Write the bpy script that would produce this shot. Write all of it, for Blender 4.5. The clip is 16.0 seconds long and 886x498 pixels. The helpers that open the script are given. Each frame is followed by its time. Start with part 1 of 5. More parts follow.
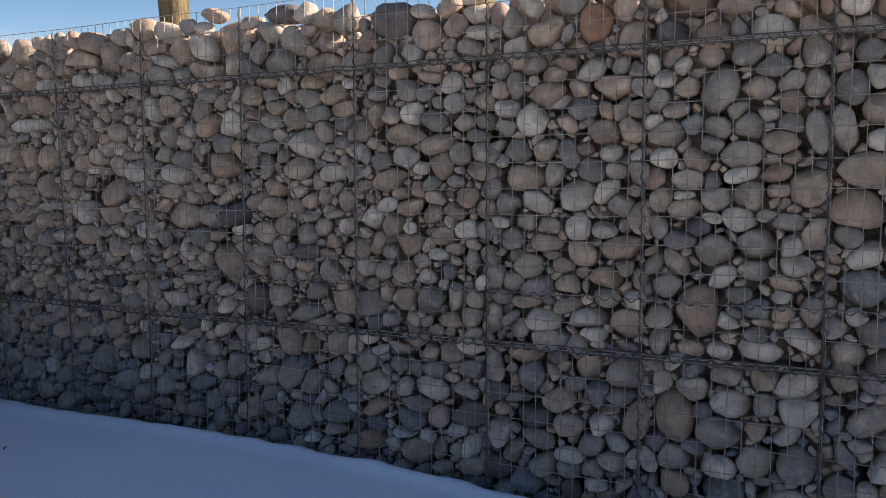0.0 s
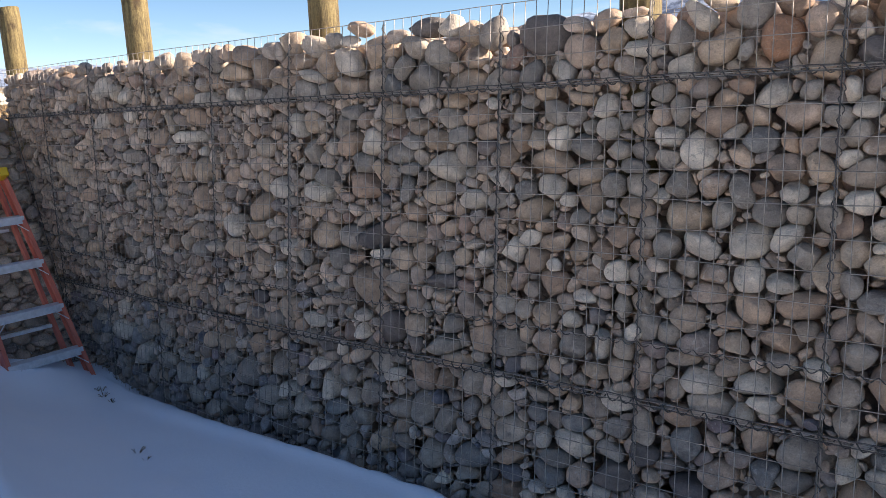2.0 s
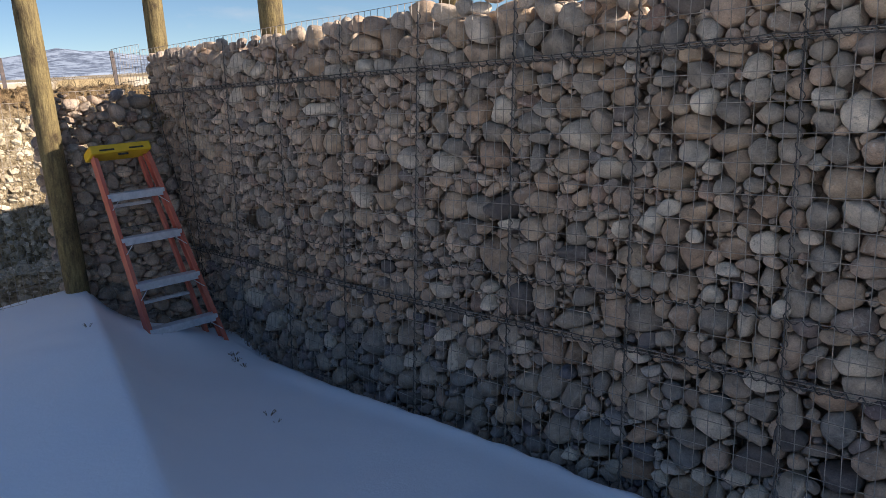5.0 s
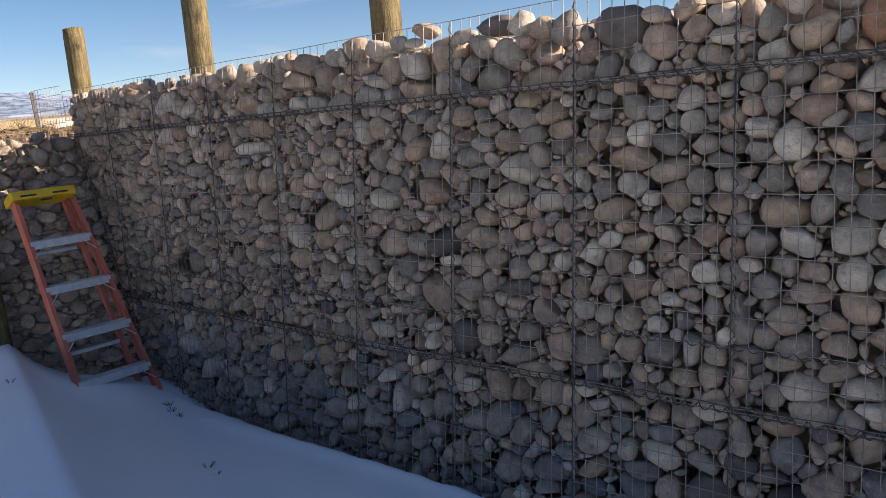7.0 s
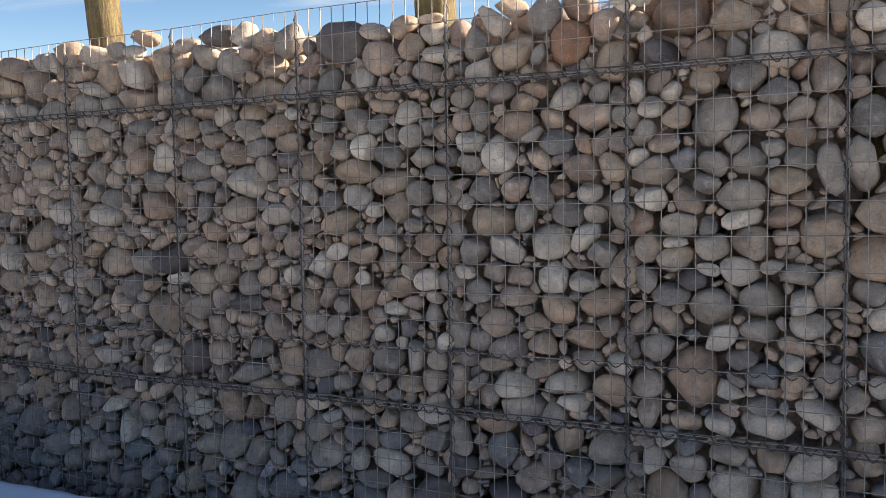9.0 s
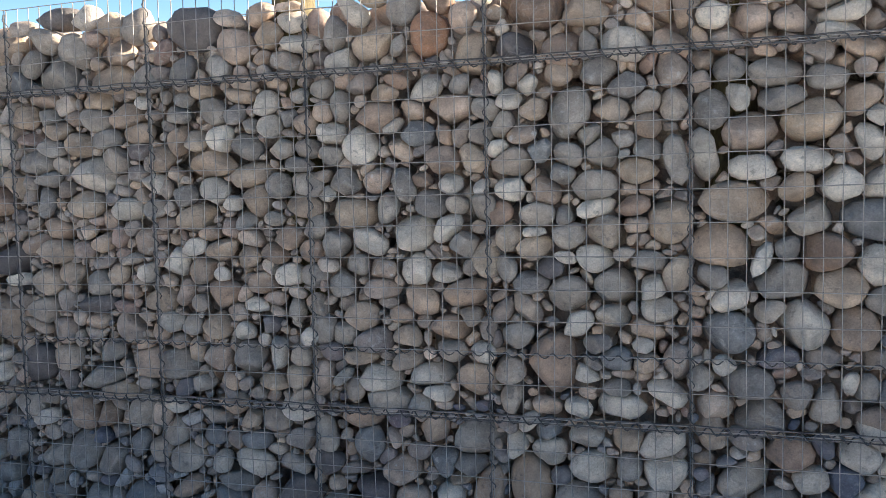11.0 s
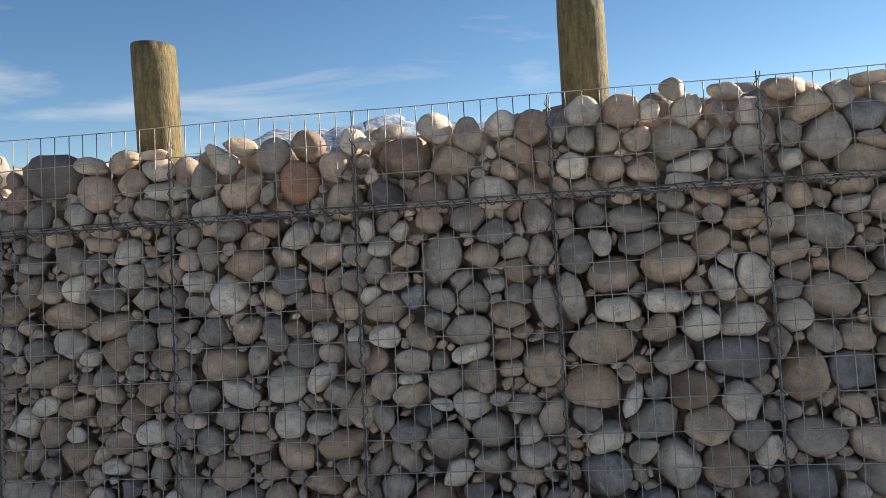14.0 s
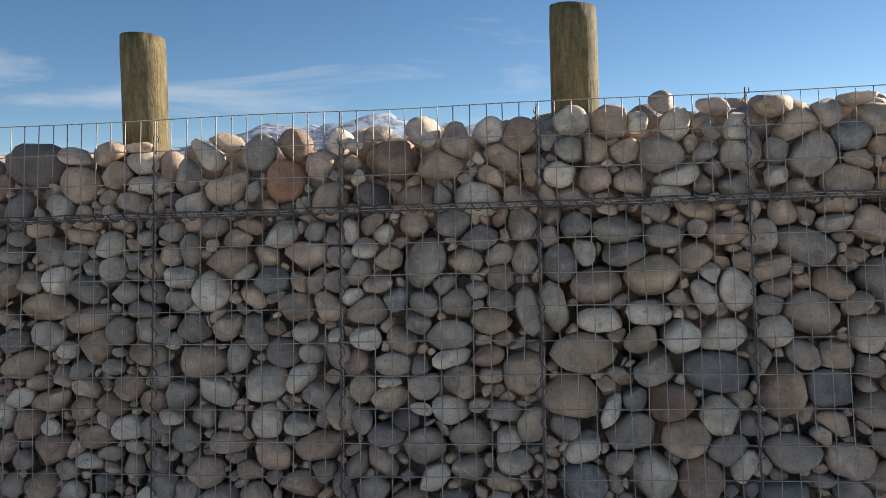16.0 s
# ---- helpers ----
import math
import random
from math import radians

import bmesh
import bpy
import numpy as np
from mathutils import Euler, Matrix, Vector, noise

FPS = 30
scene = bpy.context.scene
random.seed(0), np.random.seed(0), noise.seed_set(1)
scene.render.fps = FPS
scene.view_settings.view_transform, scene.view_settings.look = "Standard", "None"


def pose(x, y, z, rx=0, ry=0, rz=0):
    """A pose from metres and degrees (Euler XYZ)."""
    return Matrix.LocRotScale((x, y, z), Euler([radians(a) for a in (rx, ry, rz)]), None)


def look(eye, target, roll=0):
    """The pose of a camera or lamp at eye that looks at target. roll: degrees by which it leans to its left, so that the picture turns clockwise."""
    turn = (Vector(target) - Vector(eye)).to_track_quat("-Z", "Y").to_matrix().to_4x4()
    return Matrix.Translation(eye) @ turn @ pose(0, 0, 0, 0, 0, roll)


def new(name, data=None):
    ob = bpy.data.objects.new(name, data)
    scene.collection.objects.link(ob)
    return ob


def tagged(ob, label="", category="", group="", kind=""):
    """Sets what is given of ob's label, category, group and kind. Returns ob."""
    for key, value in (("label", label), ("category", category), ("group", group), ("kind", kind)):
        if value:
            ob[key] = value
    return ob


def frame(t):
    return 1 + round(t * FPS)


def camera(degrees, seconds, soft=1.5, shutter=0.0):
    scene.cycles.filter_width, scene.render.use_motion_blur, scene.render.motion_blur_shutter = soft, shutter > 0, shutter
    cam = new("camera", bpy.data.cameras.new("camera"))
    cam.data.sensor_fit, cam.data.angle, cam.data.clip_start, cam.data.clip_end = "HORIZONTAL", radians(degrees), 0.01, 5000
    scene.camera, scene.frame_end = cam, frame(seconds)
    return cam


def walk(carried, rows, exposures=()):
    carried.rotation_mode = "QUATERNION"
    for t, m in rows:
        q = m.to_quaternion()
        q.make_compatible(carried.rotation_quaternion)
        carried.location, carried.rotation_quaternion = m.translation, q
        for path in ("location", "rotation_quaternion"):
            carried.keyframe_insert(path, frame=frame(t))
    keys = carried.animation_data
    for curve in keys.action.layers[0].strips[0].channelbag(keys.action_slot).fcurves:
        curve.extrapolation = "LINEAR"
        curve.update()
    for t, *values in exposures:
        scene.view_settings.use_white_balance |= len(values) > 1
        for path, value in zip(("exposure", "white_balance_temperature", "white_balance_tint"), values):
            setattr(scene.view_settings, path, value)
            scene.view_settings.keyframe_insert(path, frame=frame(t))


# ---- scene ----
cam = camera(57.2, 16.0, soft=0.75)
PATH = [
    (0, (0.651, -3.006, 1.605), (-0.229, -1.247, 1.243), -3.11),
    (0.5, (0.569, -2.842, 1.625), (-0.319, -1.098, 1.214), -2.90),
    (1, (0.510, -2.722, 1.659), (-0.385, -0.983, 1.241), -3.07),
    (1.5, (0.601, -2.651, 1.689), (-0.374, -0.957, 1.263), -2.35),
    (2, (0.587, -2.658, 1.731), (-0.646, -1.126, 1.362), -3.10),
    (2.5, (0.571, -2.673, 1.743), (-0.778, -1.241, 1.383), -3.30),
    (3, (0.535, -2.683, 1.734), (-0.901, -1.331, 1.399), -3.31),
    (3.5, (0.503, -2.676, 1.714), (-0.949, -1.340, 1.385), -3.17),
    (4, (0.505, -2.656, 1.701), (-0.963, -1.339, 1.367), -3.86),
    (4.2, (0.506, -2.660, 1.693), (-0.964, -1.355, 1.322), -3.88),
    (6.3, (0.484, -2.660, 1.676), (-0.903, -1.271, 1.290), -4.89),
    (6.5, (0.469, -2.654, 1.679), (-0.917, -1.255, 1.326), -4.92),
    (7, (0.448, -2.635, 1.689), (-0.882, -1.178, 1.359), -4.96),
    (7.5, (0.430, -2.628, 1.651), (-0.681, -0.997, 1.322), -3.89),
    (8, (0.500, -2.585, 1.646), (-0.495, -0.883, 1.305), -2.95),
    (8.5, (0.554, -2.561, 1.650), (-0.351, -0.813, 1.296), -3.16),
    (9, (0.579, -2.546, 1.656), (-0.289, -0.774, 1.328), -3.78),
    (9.5, (0.597, -2.527, 1.680), (-0.176, -0.705, 1.395), -3.54),
    (9.7, (0.611, -2.510, 1.680), (-0.075, -0.653, 1.394), -3.30),
    (11.8, (0.595, -2.524, 1.618), (0.073, -0.666, 1.090), -4.01),
    (12, (0.610, -2.524, 1.621), (0.125, -0.690, 0.988), -4.45),
    (12.5, (0.646, -2.508, 1.636), (0.287, -0.676, 0.918), -4.55),
    (13, (0.629, -2.496, 1.653), (0.302, -0.588, 1.147), -3.96),
    (13.5, (0.625, -2.491, 1.690), (0.336, -0.528, 1.439), -4.06),
    (14, (0.625, -2.477, 1.717), (0.337, -0.499, 1.635), -3.88),
    (14.5, (0.620, -2.464, 1.752), (0.336, -0.485, 1.705), -3.47),
    (15, (0.616, -2.462, 1.722), (0.324, -0.484, 1.657), -1.34),
    (15.5, (0.618, -2.464, 1.740), (0.335, -0.486, 1.653), -1.46),
    (16, (0.633, -2.469, 1.728), (0.377, -0.487, 1.646), -1.77),
]
EXPOSURES = [(0, 1.22, 6800, 17), (0.5, 1.88, 6750, 17), (1, 2.28, 6850, 17), (1.5, 2.26, 6850, 17), (2, 1.60, 6900, 17), (2.5, 1.08, 6800, 16), (3, 1.03, 6750, 15), (3.5, 1.02, 6750, 15), (4, 1.02, 6800, 15),
             (6.5, 1.18, 6850, 16), (7.5, 1.21, 6950, 18), (8.5, 1.43, 7000, 17), (9, 1.57, 7200, 16), (9.5, 1.76, 7050, 14), (9.7, 1.82, 7000, 13), (11.8, 2.28, 6650, 10), (12, 2.36, 6650, 10), (12.5, 2.68, 6650, 10),
             (13, 3.03, 6650, 10), (13.3, 2.93, 6700, 11), (13.5, 2.44, 6800, 12), (13.7, 1.86, 6800, 11), (14, 1.24, 6950, 9), (14.5, 1.06, 6850, 9), (16, 1.06, 6850, 9)]
walk(cam, [(t, look(eye, target, roll)) for t, eye, target, roll in PATH], EXPOSURES)

# ---- light ----
SUN_AZ, SUN_EL = 55.0, 22.0            # azimuth to the right of +y, elevation
world = bpy.data.worlds.new("sky")
scene.world = world
world.use_nodes = True
wn, wl = world.node_tree.nodes, world.node_tree.links
wn.clear()
w_out = wn.new("ShaderNodeOutputWorld")
w_bg = wn.new("ShaderNodeBackground")
w_sky = wn.new("ShaderNodeTexSky")
w_sky.sky_type = "NISHITA"
w_sky.sun_disc = False
w_sky.sun_elevation = radians(SUN_EL)
w_sky.sun_rotation = radians(SUN_AZ)
w_sky.altitude = 1500
w_sky.air_density = 0.8
w_sky.dust_density = 0.15
w_sky.ozone_density = 1.3
w_bg.inputs["Strength"].default_value = 0.06
# thin streaky cloud over the sky
w_co = wn.new("ShaderNodeTexCoord")
w_map = wn.new("ShaderNodeMapping")
w_map.inputs["Rotation"].default_value = (0.0, 0.12, 0.3)
w_map.inputs["Scale"].default_value = (1.6, 1.6, 9.0)
w_noise = wn.new("ShaderNodeTexNoise")
w_noise.inputs["Scale"].default_value = 1.7
w_noise.inputs["Detail"].default_value = 7
w_noise.inputs["Roughness"].default_value = 0.58
w_noise.inputs["Distortion"].default_value = 0.5
w_ramp = wn.new("ShaderNodeMapRange")
w_ramp.inputs["From Min"].default_value = 0.52
w_ramp.inputs["From Max"].default_value = 0.78
w_ramp.inputs["To Max"].default_value = 0.55
w_mix = wn.new("ShaderNodeMix")
w_mix.data_type = "RGBA"
w_mix.inputs[7].default_value = (6.2, 6.4, 6.8, 1)
wl.new(w_co.outputs["Generated"], w_map.inputs["Vector"])
wl.new(w_map.outputs["Vector"], w_noise.inputs["Vector"])
wl.new(w_noise.outputs["Fac"], w_ramp.inputs["Value"])
wl.new(w_ramp.outputs["Result"], w_mix.inputs[0])
w_sat = wn.new("ShaderNodeHueSaturation")
w_sat.inputs["Saturation"].default_value = 1.2
wl.new(w_sky.outputs["Color"], w_sat.inputs["Color"])
wl.new(w_sat.outputs["Color"], w_mix.inputs[6])
wl.new(w_mix.outputs[2], w_bg.inputs["Color"])
wl.new(w_bg.outputs["Background"], w_out.inputs["Surface"])

sun_data = bpy.data.lights.new("sun", "SUN")
sun_data.energy = 4.8
sun_data.angle = radians(0.6)
sun_data.color = (1.0, 0.93, 0.82)
sun = new("sun", sun_data)
sun_dir = Vector((math.sin(radians(SUN_AZ)) * math.cos(radians(SUN_EL)), math.cos(radians(SUN_AZ)) * math.cos(radians(SUN_EL)), math.sin(radians(SUN_EL))))
sun.matrix_world = look(tuple(sun_dir * 60), (0, 0, 0))


# ---- materials ----
def material(name, rough=0.8, metal=0.0):
    m = bpy.data.materials.new(name)
    m.use_nodes = True
    nodes, links = m.node_tree.nodes, m.node_tree.links
    bsdf = nodes["Principled BSDF"]
    bsdf.inputs["Roughness"].default_value = rough
    bsdf.inputs["Metallic"].default_value = metal
    return m, nodes, links, bsdf


def noise_node(nodes, links, scale, detail=6, rough=0.6, coords="Object", stretch=(1, 1, 1), shift=None):
    co = nodes.new("ShaderNodeTexCoord")
    mp = nodes.new("ShaderNodeMapping")
    mp.inputs["Scale"].default_value = stretch
    nz = nodes.new("ShaderNodeTexNoise")
    nz.inputs["Scale"].default_value = scale
    nz.inputs["Detail"].default_value = detail
    nz.inputs["Roughness"].default_value = rough
    links.new(co.outputs[coords], mp.inputs["Vector"])
    if shift is not None:
        links.new(shift, mp.inputs["Location"])
    links.new(mp.outputs["Vector"], nz.inputs["Vector"])
    return nz.outputs["Fac"]


def ramp_node(nodes, links, fac, stops, interp="LINEAR"):
    rp = nodes.new("ShaderNodeValToRGB")
    rp.color_ramp.interpolation = interp
    els = rp.color_ramp.elements
    while len(els) < len(stops):
        els.new(0.5)
    for el, (pos, col) in zip(els, stops):
        el.position, el.color = pos, (*col, 1)
    links.new(fac, rp.inputs["Fac"])
    return rp.outputs["Color"]


def mix_node(nodes, links, fac, a, b, blend="MIX"):
    mx = nodes.new("ShaderNodeMix")
    mx.data_type = "RGBA"
    mx.blend_type = blend
    for sock, val in ((mx.inputs[0], fac), (mx.inputs[6], a), (mx.inputs[7], b)):
        if isinstance(val, bpy.types.NodeSocket):
            links.new(val, sock)
        elif isinstance(val, tuple):
            sock.default_value = (*val, 1)
        else:
            sock.default_value = val
    return mx.outputs[2]


def bump(nodes, links, bsdf, height, strength=0.3, distance=0.004):
    b = nodes.new("ShaderNodeBump")
    b.inputs["Strength"].default_value = strength
    b.inputs["Distance"].default_value = distance
    links.new(height, b.inputs["Height"])
    links.new(b.outputs["Normal"], bsdf.inputs["Normal"])


def stone_material(name, stops, island=False, speckle=0.35):
    """River stone: a base colour per stone, mottling, veins of dust and fine grain."""
    m, nodes, links, bsdf = material(name, 0.68)
    if island:
        geo = nodes.new("ShaderNodeNewGeometry")
        rnd = geo.outputs["Random Per Island"]
    else:
        info = nodes.new("ShaderNodeObjectInfo")
        rnd = info.outputs["Random"]
    base = ramp_node(nodes, links, rnd, stops)
    mul = nodes.new("ShaderNodeMath")
    mul.operation = "MULTIPLY"
    mul.inputs[1].default_value = 37.0
    links.new(rnd, mul.inputs[0])
    cloud = noise_node(nodes, links, 14, 4, 0.55, shift=mul.outputs[0])
    grain = noise_node(nodes, links, 160, 6, 0.7, shift=mul.outputs[0])
    patch = noise_node(nodes, links, 38, 8, 0.68, shift=mul.outputs[0])
    c1 = mix_node(nodes, links, 0.75, base, ramp_node(nodes, links, cloud, [(0.34, (0.62, 0.62, 0.63)), (0.66, (1.36, 1.34, 1.31))]), "MULTIPLY")
    c2 = mix_node(nodes, links, 0.48, c1, ramp_node(nodes, links, grain, [(0.3, (0.5, 0.5, 0.5)), (0.7, (1.5, 1.48, 1.45))]), "MULTIPLY")
    # scuffs and lichen-pale patches, more on some stones than on others
    some = nodes.new("ShaderNodeMath")
    some.operation = "FRACT"
    links.new(mul.outputs[0], some.inputs[0])
    pale = nodes.new("ShaderNodeMapRange")
    pale.inputs["From Min"].default_value, pale.inputs["From Max"].default_value = 0.55, 0.68
    pale.inputs["To Max"].default_value = speckle * 2.0
    links.new(patch, pale.inputs["Value"])
    both = nodes.new("ShaderNodeMath")
    both.operation = "MULTIPLY"
    links.new(some.outputs[0], both.inputs[0])
    links.new(pale.outputs["Result"], both.inputs[1])
    c3 = mix_node(nodes, links, both.outputs[0], c2, (0.58, 0.53, 0.46))
    dark = nodes.new("ShaderNodeMapRange")
    dark.inputs["From Min"].default_value, dark.inputs["From Max"].default_value = 0.43, 0.33
    dark.inputs["To Max"].default_value = 0.55
    links.new(patch, dark.inputs["Value"])
    c3 = mix_node(nodes, links, dark.outputs["Result"], c3, (0.09, 0.08, 0.075))
    # pale veins across a few stones
    line = nodes.new("ShaderNodeMath")
    line.operation = "SUBTRACT"
    line.inputs[1].default_value = 0.5
    links.new(noise_node(nodes, links, 9, 3, 0.5, stretch=(1.0, 1.0, 2.2), shift=mul.outputs[0]), line.inputs[0])
    thin = nodes.new("ShaderNodeMath")
    thin.operation = "ABSOLUTE"
    links.new(line.outputs[0], thin.inputs[0])
    vein = nodes.new("ShaderNodeMapRange")
    vein.inputs["From Min"].default_value, vein.inputs["From Max"].default_value = 0.012, 0.0
    vein.inputs["To Max"].default_value = 0.2
    links.new(thin.outputs[0], vein.inputs["Value"])
    few = nodes.new("ShaderNodeMath")
    few.operation = "GREATER_THAN"
    few.inputs[1].default_value = 0.68
    links.new(some.outputs[0], few.inputs[0])
    veined = nodes.new("ShaderNodeMath")
    veined.operation = "MULTIPLY"
    links.new(vein.outputs["Result"], veined.inputs[0])
    links.new(few.outputs[0], veined.inputs[1])
    c3 = mix_node(nodes, links, veined.outputs[0], c3, (0.60, 0.55, 0.48))
    links.new(c3, bsdf.inputs["Base Color"])
    add = nodes.new("ShaderNodeMath")
    links.new(patch, add.inputs[0])
    links.new(grain, add.inputs[1])
    bump(nodes, links, bsdf, add.outputs[0], 0.6, 0.006)
    return m


MIXED = [(0.0, (0.265, 0.197, 0.155)), (0.10, (0.428, 0.296, 0.207)), (0.20, (0.483, 0.344, 0.242)), (0.29, (0.297, 0.225, 0.176)), (0.38, (0.513, 0.381, 0.281)),
         (0.47, (0.374, 0.284, 0.213)), (0.55, (0.217, 0.172, 0.151)), (0.63, (0.433, 0.341, 0.259)), (0.71, (0.351, 0.270, 0.215)), (0.79, (0.575, 0.433, 0.327)), (0.86, (0.301, 0.192, 0.146)), (0.93, (0.559, 0.449, 0.351)), (1.0, (0.266, 0.216, 0.190))]
stone_mat = stone_material("river_stone", MIXED)
# blue, dim light near the snow, put into the colours of the lower stones
FOOT_SHADE = [(0.0, (0.177, 0.160, 0.160)), (0.15, (0.367, 0.268, 0.187)), (0.30, (0.215, 0.199, 0.203)), (0.45, (0.418, 0.331, 0.257)), (0.55, (0.121, 0.125, 0.150)),
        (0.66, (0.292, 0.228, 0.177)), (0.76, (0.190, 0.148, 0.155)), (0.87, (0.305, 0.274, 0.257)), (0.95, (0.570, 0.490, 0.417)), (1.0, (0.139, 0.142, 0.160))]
foot_shade_mat = stone_material("foot_shade_stone", FOOT_SHADE)
inner_mat = stone_material("inner_stone", MIXED, island=True)
special_mats = {
    "white": stone_material("pale_stone", [(0.0, (0.470, 0.395, 0.315)), (0.5, (0.560, 0.470, 0.375)), (1.0, (0.630, 0.535, 0.430))], speckle=0.15),
    "tan": stone_material("tan_stone", [(0.0, (0.330, 0.235, 0.165)), (0.25, (0.450, 0.330, 0.228)), (0.45, (0.385, 0.262, 0.180)), (0.7, (0.420, 0.325, 0.238)), (0.85, (0.345, 0.225, 0.155)), (1.0, (0.500, 0.375, 0.262))], speckle=0.2),
    "orange": stone_material("rust_stone", [(0.0, (0.310, 0.160, 0.092)), (1.0, (0.350, 0.185, 0.108))], speckle=0.1),
    "red": stone_material("red_brown_stone", [(0.0, (0.255, 0.165, 0.112)), (1.0, (0.300, 0.205, 0.140))], speckle=0.1),
    "dark": stone_material("dark_stone", [(0.0, (0.120, 0.100, 0.093)), (1.0, (0.171, 0.142, 0.124))], speckle=0.1),
    "blue": stone_material("blue_grey_stone", [(0.0, (0.190, 0.178, 0.166)), (1.0, (0.245, 0.228, 0.208))], speckle=0.3),
    "pink": stone_material("pink_granite_stone", [(0.0, (0.416, 0.305, 0.229)), (1.0, (0.467, 0.340, 0.255))], speckle=0.6),
    "grey": stone_material("grey_stone", [(0.0, (0.215, 0.183, 0.155)), (0.25, (0.370, 0.305, 0.242)), (0.5, (0.280, 0.236, 0.196)), (0.7, (0.425, 0.345, 0.270)), (0.85, (0.320, 0.248, 0.190)), (1.0, (0.245, 0.212, 0.185))], speckle=0.25),
}

wire_mat, nodes, links, bsdf = material("galvanised_wire", 0.65, 0.15)
links.new(ramp_node(nodes, links, noise_node(nodes, links, 40, 4), [(0.3, (0.24, 0.205, 0.17)), (0.7, (0.44, 0.385, 0.33))]), bsdf.inputs["Base Color"])

lace_mat, nodes, links, bsdf = material("weathered_lacing_wire", 0.6, 0.4)
links.new(ramp_node(nodes, links, noise_node(nodes, links, 40, 4), [(0.3, (0.05, 0.044, 0.04)), (0.7, (0.17, 0.15, 0.135))]), bsdf.inputs["Base Color"])

wood_mat, nodes, links, bsdf = material("treated_pine", 0.82)
grain = noise_node(nodes, links, 60, 8, 0.7, stretch=(1, 1, 0.16))
knots = noise_node(nodes, links, 9, 4, 0.6, stretch=(1, 1, 0.55))
rough_n = noise_node(nodes, links, 90, 6, 0.7)
c = ramp_node(nodes, links, grain, [(0.34, (0.085, 0.062, 0.027)), (0.5, (0.155, 0.118, 0.050)), (0.66, (0.235, 0.185, 0.080))])
c = mix_node(nodes, links, 0.85, c, ramp_node(nodes, links, knots, [(0.32, (0.28, 0.2, 0.15)), (0.44, (0.95, 0.92, 0.88)), (0.7, (1.3, 1.24, 1.1))]), "MULTIPLY")
c = mix_node(nodes, links, 0.6, c, ramp_node(nodes, links, rough_n, [(0.35, (0.6, 0.6, 0.6)), (0.65, (1.3, 1.3, 1.3))]), "MULTIPLY")
links.new(c, bsdf.inputs["Base Color"])
add = nodes.new("ShaderNodeMath")
links.new(grain, add.inputs[0])
links.new(knots, add.inputs[1])
bump(nodes, links, bsdf, add.outputs[0], 0.9, 0.010)

snow_mat, nodes, links, bsdf = material("snow", 0.65)
sn = noise_node(nodes, links, 2.2, 6, 0.55)
sg = noise_node(nodes, links, 55, 6, 0.7)
links.new(ramp_node(nodes, links, sn, [(0.3, (0.83, 0.89, 0.96)), (0.7, (0.87, 0.92, 0.97))]), bsdf.inputs["Base Color"])
add = nodes.new("ShaderNodeMath")
links.new(sn, add.inputs[0])
links.new(sg, add.inputs[1])
bump(nodes, links, bsdf, add.outputs[0], 0.25, 0.012)

soil_mat, nodes, links, bsdf = material("gravelly_soil", 0.95)
n1 = noise_node(nodes, links, 1.3, 8, 0.7)
n2 = noise_node(nodes, links, 14, 8, 0.75)
c = ramp_node(nodes, links, n2, [(0.36, (0.09, 0.065, 0.035)), (0.48, (0.31, 0.245, 0.15)), (0.62, (0.56, 0.48, 0.345))])
# brown topsoil over the pale gravel, with an uneven border
where = nodes.new("ShaderNodeTexCoord")
axes = nodes.new("ShaderNodeSeparateXYZ")
links.new(where.outputs["Object"], axes.inputs[0])
edge_n = nodes.new("ShaderNodeMath")
edge_n.operation = "MULTIPLY_ADD"
edge_n.inputs[1].default_value = 0.9
links.new(n1, edge_n.inputs[0])
links.new(axes.outputs[2], edge_n.inputs[2])
layer = nodes.new("ShaderNodeMapRange")
layer.inputs["From Min"].default_value, layer.inputs["From Max"].default_value = 2.06, 2.20
links.new(edge_n.outputs[0], layer.inputs["Value"])
topsoil = ramp_node(nodes, links, n2, [(0.36, (0.06, 0.038, 0.02)), (0.52, (0.26, 0.175, 0.09)), (0.66, (0.46, 0.34, 0.19))])
c = mix_node(nodes, links, layer.outputs["Result"], c, topsoil)
c = mix_node(nodes, links, 0.6, c, ramp_node(nodes, links, n1, [(0.35, (0.55, 0.5, 0.45)), (0.65, (1.2, 1.15, 1.05))]), "MULTIPLY")
links.new(c, bsdf.inputs["Base Color"])
bump(nodes, links, bsdf, n2, 1.0, 0.08)

plain_mat, nodes, links, bsdf = material("dry_grass_and_snow", 0.95)
n1 = noise_node(nodes, links, 0.05, 8, 0.6)
n2 = noise_node(nodes, links, 2.5, 8, 0.7)
c = ramp_node(nodes, links, n2, [(0.3, (0.20, 0.14, 0.07)), (0.7, (0.42, 0.32, 0.18))])
sn = nodes.new("ShaderNodeMapRange")
sn.inputs["From Min"].default_value, sn.inputs["From Max"].default_value = 0.53, 0.62
links.new(n1, sn.inputs["Value"])
links.new(mix_node(nodes, links, sn.outputs["Result"], c, (0.8, 0.81, 0.83)), bsdf.inputs["Base Color"])

# rock and snow streaks, with the blue haze of distance painted into the colours
hill_mat, nodes, links, bsdf = material("hazy_snowy_hills", 0.95)
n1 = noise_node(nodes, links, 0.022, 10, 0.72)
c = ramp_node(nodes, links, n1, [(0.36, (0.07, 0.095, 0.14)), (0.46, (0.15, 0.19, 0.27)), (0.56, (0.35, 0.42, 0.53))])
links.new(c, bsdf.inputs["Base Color"])

